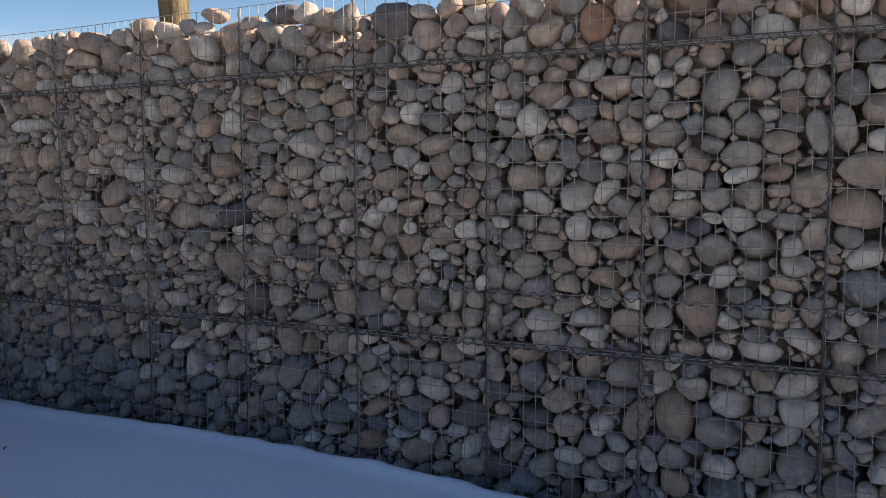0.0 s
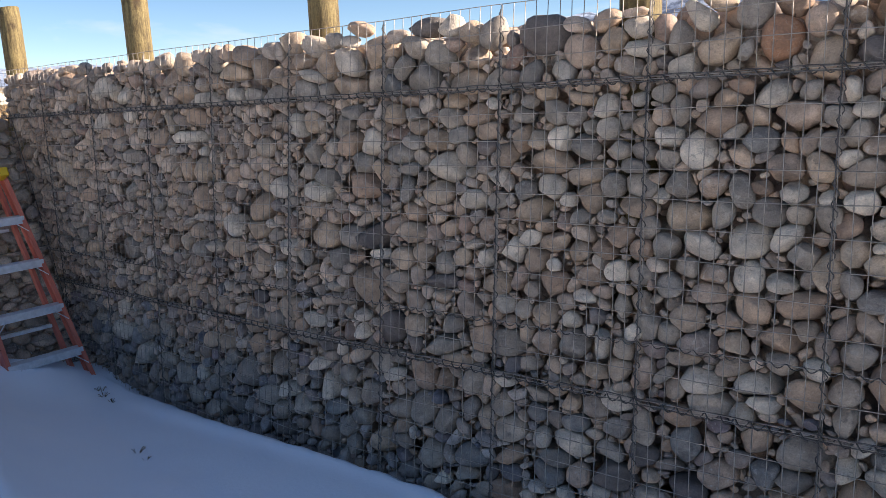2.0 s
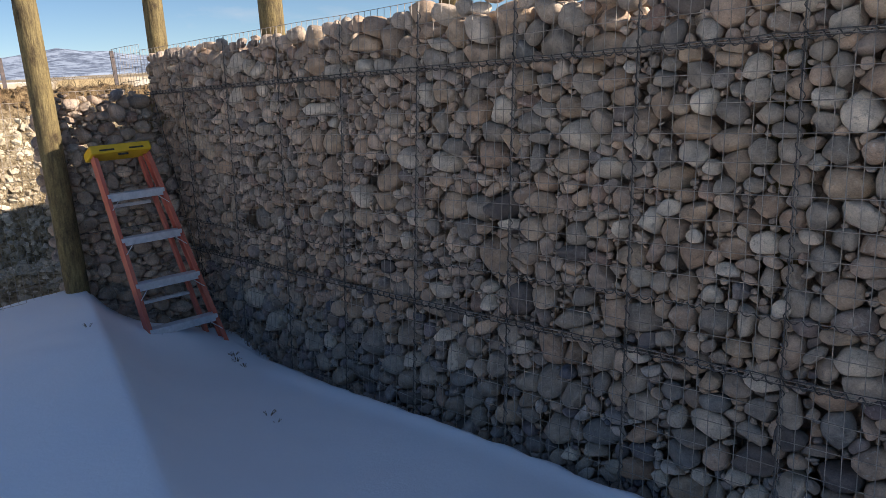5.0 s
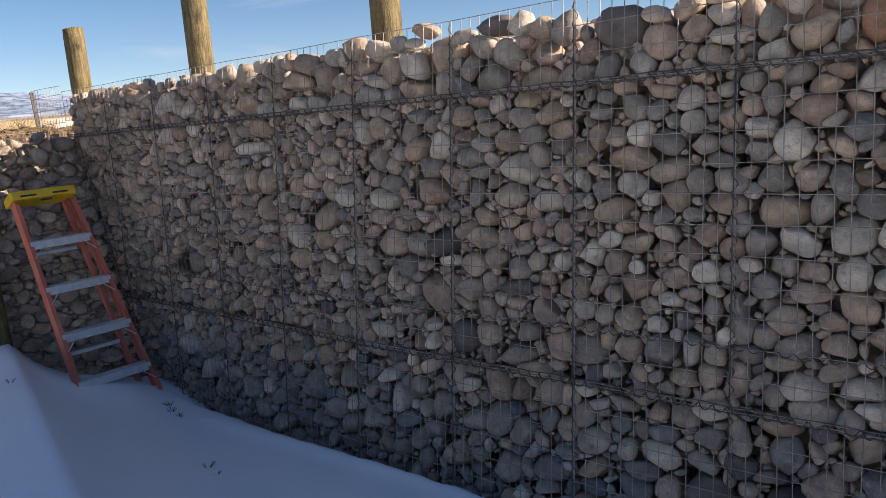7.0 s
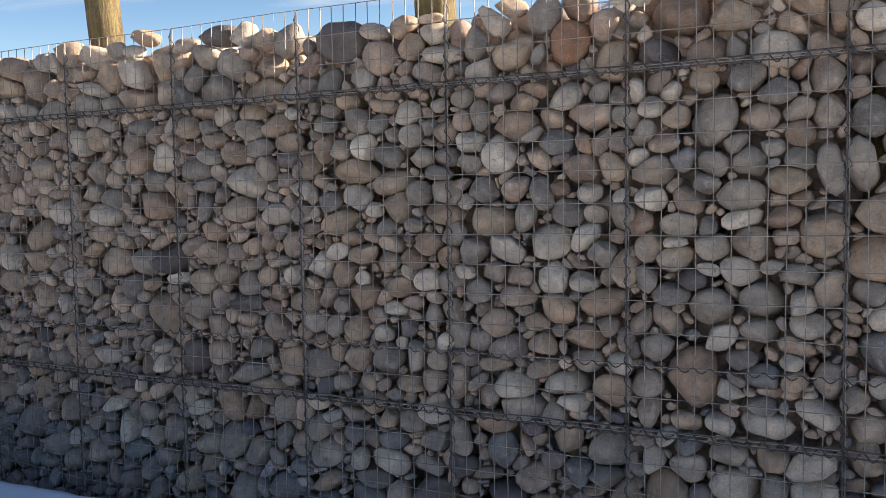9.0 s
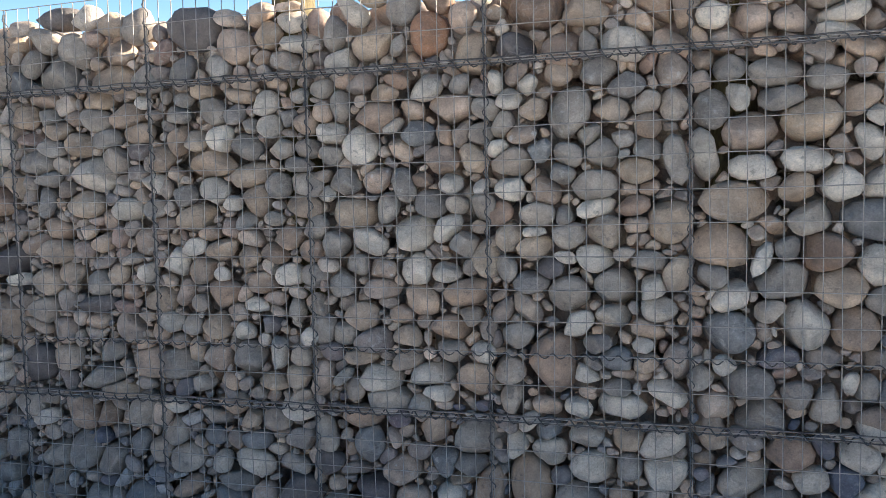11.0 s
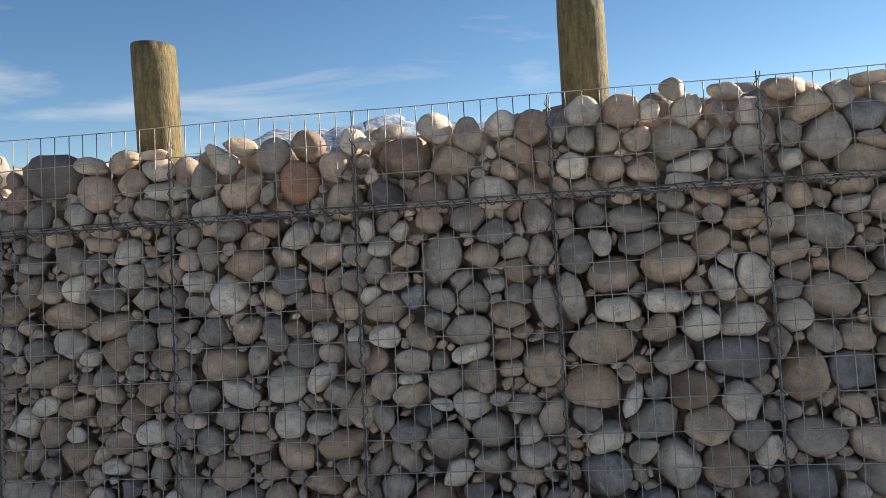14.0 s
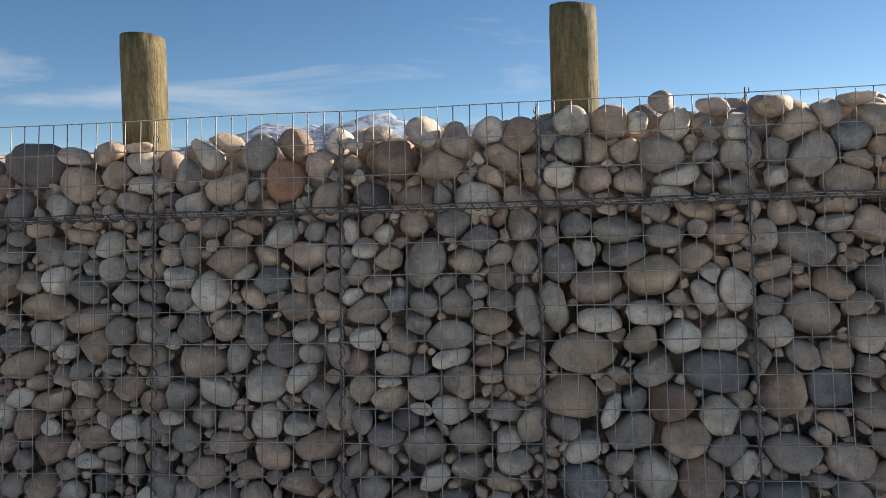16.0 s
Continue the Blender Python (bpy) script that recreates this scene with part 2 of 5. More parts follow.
alu_mat, nodes, links, bsdf = material("aluminium", 0.45, 0.25)
links.new(ramp_node(nodes, links, noise_node(nodes, links, 30, 5), [(0.3, (0.55, 0.56, 0.58)), (0.7, (0.74, 0.75, 0.77))]), bsdf.inputs["Base Color"])
orange_mat, nodes, links, bsdf = material("orange_fibreglass", 0.45)
links.new(ramp_node(nodes, links, noise_node(nodes, links, 9, 6, stretch=(1, 1, 0.3)), [(0.3, (0.50, 0.115, 0.075)), (0.7, (0.66, 0.20, 0.13))]), bsdf.inputs["Base Color"])
yellow_mat, nodes, links, bsdf = material("yellow_plastic", 0.5)
links.new(ramp_node(nodes, links, noise_node(nodes, links, 12, 5), [(0.3, (0.68, 0.41, 0.015)), (0.7, (0.80, 0.51, 0.03))]), bsdf.inputs["Base Color"])
black_mat, nodes, links, bsdf = material("black_plastic", 0.6)
links.new(ramp_node(nodes, links, noise_node(nodes, links, 20, 4), [(0.3, (0.015, 0.015, 0.016)), (0.7, (0.03, 0.03, 0.032))]), bsdf.inputs["Base Color"])
steel_mat, nodes, links, bsdf = material("rusty_steel", 0.7, 0.4)
links.new(ramp_node(nodes, links, noise_node(nodes, links, 20, 5), [(0.3, (0.05, 0.045, 0.05)), (0.7, (0.12, 0.09, 0.08))]), bsdf.inputs["Base Color"])


# ---- builders ----
def smooth(a, b, x):
    t = min(1.0, max(0.0, (x - a) / (b - a)))
    return t * t * (3 - 2 * t)


def mesh_data(name, verts, faces, mat, smooth=True):
    me = bpy.data.meshes.new(name)
    me.from_pydata(verts, [], faces)
    me.polygons.foreach_set("use_smooth", [smooth] * len(me.polygons))
    me.materials.append(mat)
    me.update()
    return me


def thing(name, at, label, category, group="", kind=""):
    ob = new(name)
    ob.location = at
    ob.empty_display_size = 0.1
    return tagged(ob, label, category, group, kind)


def part(name, me, parent, at=(0, 0, 0), label=""):
    """A mesh object under its thing; at: its place from the thing's base."""
    ob = new(name, me)
    ob.parent = parent
    ob.location = at
    return tagged(ob, label)


def tube(path, radius, sides=4, verts=None, faces=None):
    """Adds a thin tube along a line of points to verts and faces."""
    verts = [] if verts is None else verts
    faces = [] if faces is None else faces
    base = len(verts)
    n = len(path)
    for i, p in enumerate(path):
        p = Vector(p)
        d = (Vector(path[min(i + 1, n - 1)]) - Vector(path[max(i - 1, 0)])).normalized()
        side = d.cross(Vector((0.31, -0.9, 0.29))).normalized()
        up = side.cross(d)
        for k in range(sides):
            a = 2 * math.pi * k / sides
            verts.append(tuple(p + side * radius * math.cos(a) + up * radius * math.sin(a)))
    for i in range(n - 1):
        for k in range(sides):
            a, b = base + i * sides + k, base + i * sides + (k + 1) % sides
            faces.append((a, b, b + sides, a + sides))
    faces.append(tuple(base + k for k in reversed(range(sides))))
    faces.append(tuple(base + (n - 1) * sides + k for k in range(sides)))
    return verts, faces


def bm_mesh(name, bm, mat, smooth=False):
    me = bpy.data.meshes.new(name)
    bmesh.ops.recalc_face_normals(bm, faces=bm.faces)
    bm.to_mesh(me)
    bm.free()
    me.polygons.foreach_set("use_smooth", [smooth] * len(me.polygons))
    me.materials.append(mat)
    return me


def box(bm, size, m, bevel=0.0):
    r = bmesh.ops.create_cube(bm, size=1.0, matrix=m @ Matrix.Diagonal((*size, 1)))
    if bevel:
        edges = list({e for v in r["verts"] for e in v.link_edges})
        bmesh.ops.bevel(bm, geom=edges, offset=bevel, segments=2, affect="EDGES", profile=0.6)


# ---- the gabion wall's surface ----
PANEL, ROW, CELL = 0.61, 0.1016, 0.0508
SEAM_Z = 1.75                           # height of the lacing below the top tier


def batter(u):
    """Lean of the wall's face in radians: less towards the far corner."""
    f = min(1.0, max(0.0, (u + 5.2) / 2.8))
    return radians(6.5 * f)


def wall_point(u, v, d=0.0):
    """u metres along the wall, v up its face from the seam, d out towards the yard."""
    b = batter(u)
    return Vector((u, v * math.sin(b) - d * math.cos(b), SEAM_Z + v * math.cos(b) + d * math.sin(b)))


STUB_TOP = 1.81
STUB_LEAN = radians(18)


def stub_point(u, v, d=0.0):
    """The return wall: u from the post towards the main wall, v up from its top edge, d out."""
    lean = STUB_LEAN * max(0.0, u) / 0.85
    return Vector((-5.38 - v * math.sin(lean) + d, -0.85 + u, STUB_TOP + v * math.cos(lean)))


ANG = 18
THETA = np.arange(ANG) * 2 * np.pi / ANG
DIRS = np.stack([np.cos(THETA), np.sin(THETA)], -1)


def supports(ax, by, tilt, n):
    """Half extent of ellipses along unit directions n."""
    ct, st = np.cos(tilt), np.sin(tilt)
    nu, nv = n[..., 0] * ct + n[..., 1] * st, -n[..., 0] * st + n[..., 1] * ct
    return np.sqrt((ax * nu) ** 2 + (by * nv) ** 2)


def gradients(ax, by, tilt, e):
    """Outward normals of ellipses where the directions e from their middles leave them."""
    ct, st = np.cos(tilt), np.sin(tilt)
    lu, lv = (e[..., 0] * ct + e[..., 1] * st) / ax ** 2, (-e[..., 0] * st + e[..., 1] * ct) / by ** 2
    n = np.stack([lu * ct - lv * st, lu * st + lv * ct], -1)
    return n / np.linalg.norm(n, axis=-1, keepdims=True)


def corners(a, b, t, rng, grow):
    """Sides of a blunt polygon round an ellipse: normals and distances."""
    m = rng.randint(4, 7)
    ang = np.array([2 * math.pi * (k + rng.uniform(-0.3, 0.3)) / m for k in range(m)]) + rng.uniform(0, 6.283)
    n = np.stack([np.cos(ang), np.sin(ang)], -1)
    return n, supports(a, b, t, n) * grow * np.array([rng.uniform(0.78, 1.05) for _ in range(m)])


def pack(u0, u1, v0, v1, size, rng, marks=(), ragged=0.0):
    """Packs stones of many sizes into a rectangle: a list of (u, v, outline, mean radius, kind). marks: stones (u, v, half width, half height, tilt, kind) that stand fixed."""
    st = [(m[0] - u0, m[1] - v0, m[2], m[3], radians(m[4])) for m in marks]
    w, h = u1 - u0, v1 - v0
    fixed = len(st)
    cap = np.zeros((900, 5))
    if fixed:
        cap[:fixed] = st
    n = fixed
    tries = int(56 * w * h / size ** 2) + 220
    for step in range(tries):
        f = step / tries
        scale = (0.66 + 0.52 * rng.random() ** 1.6) if f < 0.14 else (0.42 + 0.30 * rng.random()) if f < 0.45 else (0.25 + 0.17 * rng.random()) if f < 0.72 else (0.15 + 0.11 * rng.random())
        a = size * scale
        b = a * rng.uniform(0.40, 0.88)
        t = rng.gauss(0, 0.4) if rng.random() < 0.62 else rng.uniform(-1.7, 1.7)
        eu = math.sqrt((a * math.cos(t)) ** 2 + (b * math.sin(t)) ** 2)
        ev = math.sqrt((a * math.sin(t)) ** 2 + (b * math.cos(t)) ** 2)
        if 2 * eu > w * 1.02:
            continue
        x, y = rng.uniform(min(eu * 0.95, w / 2), max(w - eu * 0.95, w / 2)), rng.uniform(ev * 0.9, max(ev, h - ev * 0.85))
        if ragged and a < 0.45 * size and y > h - 0.13:
            continue
        if n:
            c = cap[:n]
            rel = np.array([x, y]) - c[:, :2]
            dist = np.linalg.norm(rel, axis=1)
            if dist.min() < 1e-4:
                continue
            e = rel / dist[:, None]
            nj = gradients(c[:, 2], c[:, 3], c[:, 4], e)
            ni = gradients(np.full(n, a), np.full(n, b), t, -e)
            nn = nj - ni
            nn /= np.linalg.norm(nn, axis=1, keepdims=True)
            gap = (rel * nn).sum(1) - 0.93 * (supports(c[:, 2], c[:, 3], c[:, 4], nn) + supports(a, b, t, nn))
            if gap.min() < 0:
                continue
        if n >= 900:
            break
        cap[n] = (x, y, a, b, t)
        n += 1
    c = cap[:n]
    top = np.array([h + (rng.random() - 0.6) * ragged for _ in range(n)])
    res = []
    for i in range(n):
        x, y, a, b, t = c[i]
        ct, sn = math.cos(t), math.sin(t)
        rel = np.delete(c[:, :2], i, 0) - c[i, :2]
        oth = np.delete(c, i, 0)
        dist = np.linalg.norm(rel, axis=1)
        near = dist < 2.6 * size
        rel, oth, dist = rel[near], oth[near], dist[near]
        e = rel / dist[:, None]
        ni = gradients(np.full(len(e), a), np.full(len(e), b), t, e)
        nj = gradients(oth[:, 2], oth[:, 3], oth[:, 4], -e)
        nn = ni - nj
        nn /= np.linalg.norm(nn, axis=1, keepdims=True)
        hi, hj = supports(a, b, t, nn), supports(oth[:, 2], oth[:, 3], oth[:, 4], nn)
        dn = (rel * nn).sum(1)
        off = np.maximum(dn * hi / (hi + hj), 0.2 * min(a, b))
        if i >= fixed:
            off = np.maximum(off, dn - hj * 1.03)
        edge = 0.03 if i < fixed else 0.008
        nn = np.vstack([nn, [(-1, 0), (1, 0), (0, -1), (0, 1)]])
        off = np.maximum(np.r_[off, x + edge, w - x + edge, y + edge, max(top[i], y + b + 0.04 if i < fixed else 0.0) - y], 0.006)
        wob = 1 + rng.uniform(0, 0.07) * np.sin(2 * THETA + rng.uniform(0, 6)) + rng.uniform(0, 0.07) * np.sin(3 * THETA + rng.uniform(0, 6)) + rng.uniform(0, 0.03) * np.sin(5 * THETA + rng.uniform(0, 6))
        own = wob * (1.26 if i < fixed else 1.52) / np.sqrt(((np.cos(THETA) * ct + np.sin(THETA) * sn) / a) ** 2 + ((-np.cos(THETA) * sn + np.sin(THETA) * ct) / b) ** 2)
        cn, co = corners(a, b, t, rng, 1.27 if i < fixed else 1.42)
        cc = np.vstack([np.maximum(nn @ DIRS.T, 0.0) / off[:, None], np.maximum(cn @ DIRS.T, 0.0) / co[:, None], 1 / own[None]])
        r = (cc ** 14).sum(0) ** (-1.0 / 14)
        r = 0.12 * np.roll(r, 1) + 0.76 * r + 0.12 * np.roll(r, -1)
        res.append((u0 + x, v0 + y, r[:, None] * DIRS, float(np.sqrt(np.mean(r ** 2))), marks[i][5] if i < fixed else None))
    return res


RINGS = [(78, 0), (56, 0), (33, 0), (10, 0), (-16, 0), (-48, 0)]
PEBBLE_FACES = []
for k in range(ANG):
    PEBBLE_FACES.append((0, 1 + k, 1 + (k + 1) % ANG))
for j in range(len(RINGS) - 1):
    for k in range(ANG):
        a, b = 1 + j * ANG + k, 1 + j * ANG + (k + 1) % ANG
        PEBBLE_FACES.append((a, a + ANG, b + ANG, b))
last = 1 + (len(RINGS) - 1) * ANG
for k in range(ANG):
    PEBBLE_FACES.append((last + k, last + ANG, last + (k + 1) % ANG))


def pebble(xy, size, rng, flat=None):
    """Local (u, v, d) points of a rounded stone with the outline xy."""
    depth = size * (flat or rng.uniform(0.75, 1.1))
    tilt_u, tilt_v = rng.uniform(-0.42, 0.42), rng.uniform(-0.42, 0.30)
    blunt = rng.uniform(0.40, 0.72)
    seed = Vector((rng.uniform(0, 90), rng.uniform(0, 90), rng.uniform(0, 90)))
    pts = [np.array([0, 0, depth])]
    for deg, _ in RINGS:
        c, s = math.cos(radians(deg)), math.sin(radians(deg))
        for k in range(ANG):
            pts.append(np.array([xy[k][0] * c ** blunt, xy[k][1] * c ** blunt, depth * math.copysign(abs(s) ** 0.85, s)]))
    pts.append(np.array([0, 0, -depth]))
    out = []
    cuts = []
    for _ in range(rng.randint(3, 6)):
        az, el = rng.uniform(0, 6.283), rng.uniform(0.15, 1.35)
        nrm = np.array([math.cos(az) * math.cos(el), math.sin(az) * math.cos(el), math.sin(el)])
        cuts.append((nrm, max(float(p @ nrm) for p in pts) * rng.uniform(0.56, 0.86)))
    for p in pts:
        for nrm, far in cuts:
            p = p - max(0.0, float(p @ nrm) - far) * 0.9 * nrm
        k = noise.noise(Vector(p / max(size, 1e-3)) * 0.9 + seed) * 0.20 + noise.noise(Vector(p / max(size, 1e-3)) * 2.3 + seed) * 0.07
        q = p * (1 + np.array([k * 0.35, k * 0.35, k]))
        q[2] += tilt_u * p[0] + tilt_v * p[1]
        out.append(q)
    return np.array(out)


def wire_grid(point, us, vs, radius, rng, sag=0.006):
    """Welded mesh: wires up at us, wires across at vs, on the surface point(u, v, d)."""
    verts, faces = [], []
    s1, s2 = rng.uniform(0, 50), rng.uniform(0, 50)

    def bulge(u, v):
        return sag * (noise.noise(Vector((u * 2.2 + s1, v * 2.2 + s2, 0.0))) + 0.4)
    for u in us:
        tube([point(u + 0.0015 * math.sin(9 * v + u * 40), v, 0.004 + bulge(u, v)) for v in np.linspace(vs[0], vs[-1], max(3, len(vs)))], radius, 4, verts, faces)
    for v in vs:
        tube([point(u, v + 0.002 * math.sin(6 * u + v * 31), 0.004 + 2 * radius + bulge(u, v)) for u in np.linspace(us[0] - 0.004, us[-1] + 0.004, max(3, len(us) // 2 + 1))], radius, 4, verts, faces)
    return verts, faces


def helix(point, a, b, radius, turns, wire):
    """A coil of lacing wire round the line from a to b (pairs of u, v)."""
    path = []
    n = int(turns * 7)
    for i in range(n + 1):
        f = i / n
        ang = 2 * math.pi * turns * f
        u, v = a[0] + (b[0] - a[0]) * f, a[1] + (b[1] - a[1]) * f
        along_u = abs(b[0] - a[0]) > abs(b[1] - a[1])
        off = radius * math.cos(ang)
        path.append(point(u + (0 if along_u else off), v + (off if along_u else 0), 0.008 + radius * math.sin(ang)))
    return tube(path, wire, 4)


KIND_LABELS = {"white": "pale cream stone", "orange": "rust-orange stone", "red": "dark red-brown stone", "dark": "near-black stone", "blue": "blue-grey stone", "pink": "speckled pink granite stone"}


def gabion(point, u0, u1, v0, v1, size, rng, label, rows, marks=(), ragged=0.0, lace_top=False, lace_side=True, lid=0.0, group="gabion baskets of the wall"):
    """One basket: its stones, its front mesh and its lacing."""
    at = point((u0 + u1) / 2, v0, -0.2)
    basket = thing("gabion_basket", at, label, "gabion", group)
    for u, v, xy, r, kind in pack(u0 - 0.006, u1 + 0.006, v0 - 0.006, v1 + (0.0 if ragged else 0.006), size, rng, marks, ragged):
        loc = pebble(xy, r, rng, 0.8 if kind else None)
        front = loc[:, 2].max()
        recess = 0.002 if kind else rng.uniform(0.0, 0.022) if r > 0.4 * size else rng.uniform(0.018, 0.055)
        mid = point(u, v, -front - recess)
        world = [point(u + p[0], v + p[1], p[2] - front - recess) - mid for p in loc]
        # lower down, more stones take the palette with blue shade in it
        part("stone", mesh_data("stone", world, PEBBLE_FACES, special_mats[kind] if kind else foot_shade_mat if point is wall_point and rng.random() < smooth(-0.70, -1.75, v) else stone_mat), basket, mid - at, KIND_LABELS[kind] if kind in KIND_LABELS else "")
    nu = round((u1 - u0) / CELL)
    us = [u0 + 0.003 + (u1 - u0 - 0.006) * i / nu for i in range(nu + 1)]
    vs = [v0 + (v1 + lid - v0) * i / rows for i in range(rows + 1)]
    ve, fa = wire_grid(point, us, vs, 0.0017, rng)
    part("wire_mesh", mesh_data("wire_mesh", [Vector(p) - at for p in ve], fa, wire_mat), basket, label="galvanised welded wire mesh")
    edges = [[(u1 - 0.003, v0), (u1 - 0.003, v1)], [(u0, v0 + 0.004), (u1, v0 + 0.004)]]
    if lace_top:
        edges.append([(u0, v1 - 0.005), (u1, v1 - 0.005)])
    for (ua, va), (ub, vb) in edges:
        ve, fa = tube([point(ua + (ub - ua) * f, va + (vb - va) * f + 0.003 * math.sin(19 * f + ua), 0.012) for f in np.linspace(0, 1, 7)], 0.0022, 5)
        part("selvedge_wire", mesh_data("selvedge_wire", [Vector(p) - at for p in ve], fa, lace_mat), basket, label="dark edge wire of the basket")
    if lace_side:
        ve, fa = helix(point, (u1, v0), (u1, v1), 0.010, (v1 - v0) / 0.062, 0.0019)
        part("lacing_wire", mesh_data("lacing_wire", [Vector(p) - at for p in ve], fa, lace_mat), basket, label="coiled lacing wire")
    if v1 - v0 > 1.05 and rows == 11:
        ve, fa = helix(point, (u0, v1 - 9 * ROW), (u1, v1 - 9 * ROW), 0.008, (u1 - u0) / 0.05, 0.0019)
        part("lacing_wire", mesh_data("lacing_wire", [Vector(p) - at for p in ve], fa, lace_mat), basket, label="coiled lacing wire")
    if lace_top:
        ve, fa = helix(point, (u0, v1), (u1, v1), 0.012, (u1 - u0) / 0.05, 0.0024)
        part("lacing_wire", mesh_data("lacing_wire", [Vector(p) - at for p in ve], fa, lace_mat), basket, label="coiled lacing wire")
    return basket


rng = random.Random(11)
TOP_V, MID_V, LOW_V = 0.305, -1.118, -1.90
# stones that can be told apart, column by column: along, up, half width, half height, tilt, kind
MARKS = []
MARKS += [
    (-4.929, -0.234, 0.173, 0.054, -10, "tan"), (-5.320, -0.243, 0.126, 0.063, 6, "tan"),
]
MARKS += [
    (-4.743, -0.390, 0.141, 0.080, -31, "tan"), (-4.538, -0.405, 0.082, 0.053, 9, "tan"), (-4.474, -0.518, 0.081, 0.045, 7, "tan"), (-4.389, -0.761, 0.082, 0.060, 4, "tan"),
    (-4.644, -0.800, 0.106, 0.055, 10, "grey"), (-4.528, -0.869, 0.120, 0.039, 7, "tan"),
]
MARKS += [
    (-4.221, 0.138, 0.096, 0.067, 24, "white"), (-4.068, 0.110, 0.090, 0.054, 0, "white"), (-3.986, 0.097, 0.093, 0.062, -1, "white"), (-3.924, -0.036, 0.079, 0.041, 0, "white"),
    (-4.081, -0.046, 0.083, 0.049, 1, "tan"), (-4.259, -0.052, 0.102, 0.058, 1, "white"), (-3.931, -0.268, 0.095, 0.042, 2, "grey"), (-3.984, -0.481, 0.112, 0.064, 6, "grey"),
    (-4.094, -0.841, 0.185, 0.078, 7, "grey"), (-3.896, -1.083, 0.075, 0.056, 24, "tan"), (-4.171, -1.228, 0.093, 0.050, 15, "white"), (-3.666, -1.264, 0.101, 0.067, 4, "grey"),
    (-4.204, -1.387, 0.145, 0.085, 20, "white"), (-3.680, -1.497, 0.102, 0.055, 18, "grey"), (-3.969, -1.499, 0.168, 0.068, 20, "white"), (-3.867, -1.608, 0.098, 0.068, 2, "grey"),
]
MARKS += [
    (-3.582, 0.266, 0.116, 0.045, -5, "grey"), (-3.072, 0.239, 0.067, 0.063, -52, "grey"), (-3.358, 0.224, 0.077, 0.068, 6, "tan"), (-3.355, 0.077, 0.095, 0.067, -2, "tan"),
    (-3.149, 0.036, 0.114, 0.037, 0, "white"), (-3.257, -0.061, 0.097, 0.056, -2, "tan"), (-3.510, -0.071, 0.075, 0.055, -60, "tan"), (-3.603, -0.151, 0.092, 0.072, 11, "tan"),
    (-3.327, -0.160, 0.181, 0.031, 1, "white"), (-3.206, -0.243, 0.065, 0.034, 0, "white"), (-3.213, -0.339, 0.095, 0.084, 19, "tan"), (-3.347, -0.345, 0.082, 0.070, 50, "tan"),
    (-3.228, -0.492, 0.096, 0.073, -1, "tan"), (-3.655, -0.536, 0.056, 0.049, 61, "grey"), (-3.273, -0.680, 0.077, 0.043, 7, "tan"), (-3.388, -0.736, 0.081, 0.056, 21, "tan"),
]
MARKS += [
    (-3.541, -0.749, 0.098, 0.054, -3, "tan"), (-3.132, -0.763, 0.088, 0.044, 7, "white"), (-3.243, -0.773, 0.075, 0.051, 11, "grey"), (-3.337, -1.011, 0.073, 0.046, 13, "tan"),
    (-3.069, -1.067, 0.096, 0.043, 9, "tan"), (-3.655, -1.087, 0.057, 0.046, 34, "tan"), (-3.166, -1.280, 0.077, 0.044, 16, "tan"), (-3.092, -1.424, 0.104, 0.047, 11, "grey"),
    (-3.300, -1.496, 0.070, 0.051, 32, "white"), (-3.480, -1.526, 0.090, 0.072, 3, "grey"), (-3.169, -1.526, 0.080, 0.050, 22, "grey"), (-3.387, -1.648, 0.116, 0.055, 14, "grey"),
    (-3.171, -1.676, 0.139, 0.054, 12, "grey"),
]
MARKS += [
    (-2.442, 0.269, 0.093, 0.052, -5, "tan"), (-2.833, 0.230, 0.079, 0.057, -10, "tan"), (-2.446, 0.185, 0.086, 0.034, 2, "tan"), (-2.926, 0.164, 0.105, 0.047, -5, "tan"),
    (-2.728, 0.158, 0.104, 0.098, 12, "tan"), (-2.925, 0.053, 0.105, 0.035, -8, "white"), (-2.762, 0.045, 0.091, 0.034, -3, "grey"), (-2.585, 0.031, 0.086, 0.050, -5, "grey"),
    (-2.660, -0.219, 0.073, 0.055, 0, "tan"), (-2.676, -0.386, 0.065, 0.050, -53, "tan"), (-2.540, -0.413, 0.076, 0.065, 7, "white"), (-2.741, -0.527, 0.145, 0.088, 26, "tan"),
    (-2.945, -0.635, 0.089, 0.067, 39, "white"), (-2.749, -0.641, 0.086, 0.059, 7, "tan"), (-2.487, -0.713, 0.101, 0.044, 4, "white"), (-2.946, -0.747, 0.092, 0.055, -4, "tan"),
]
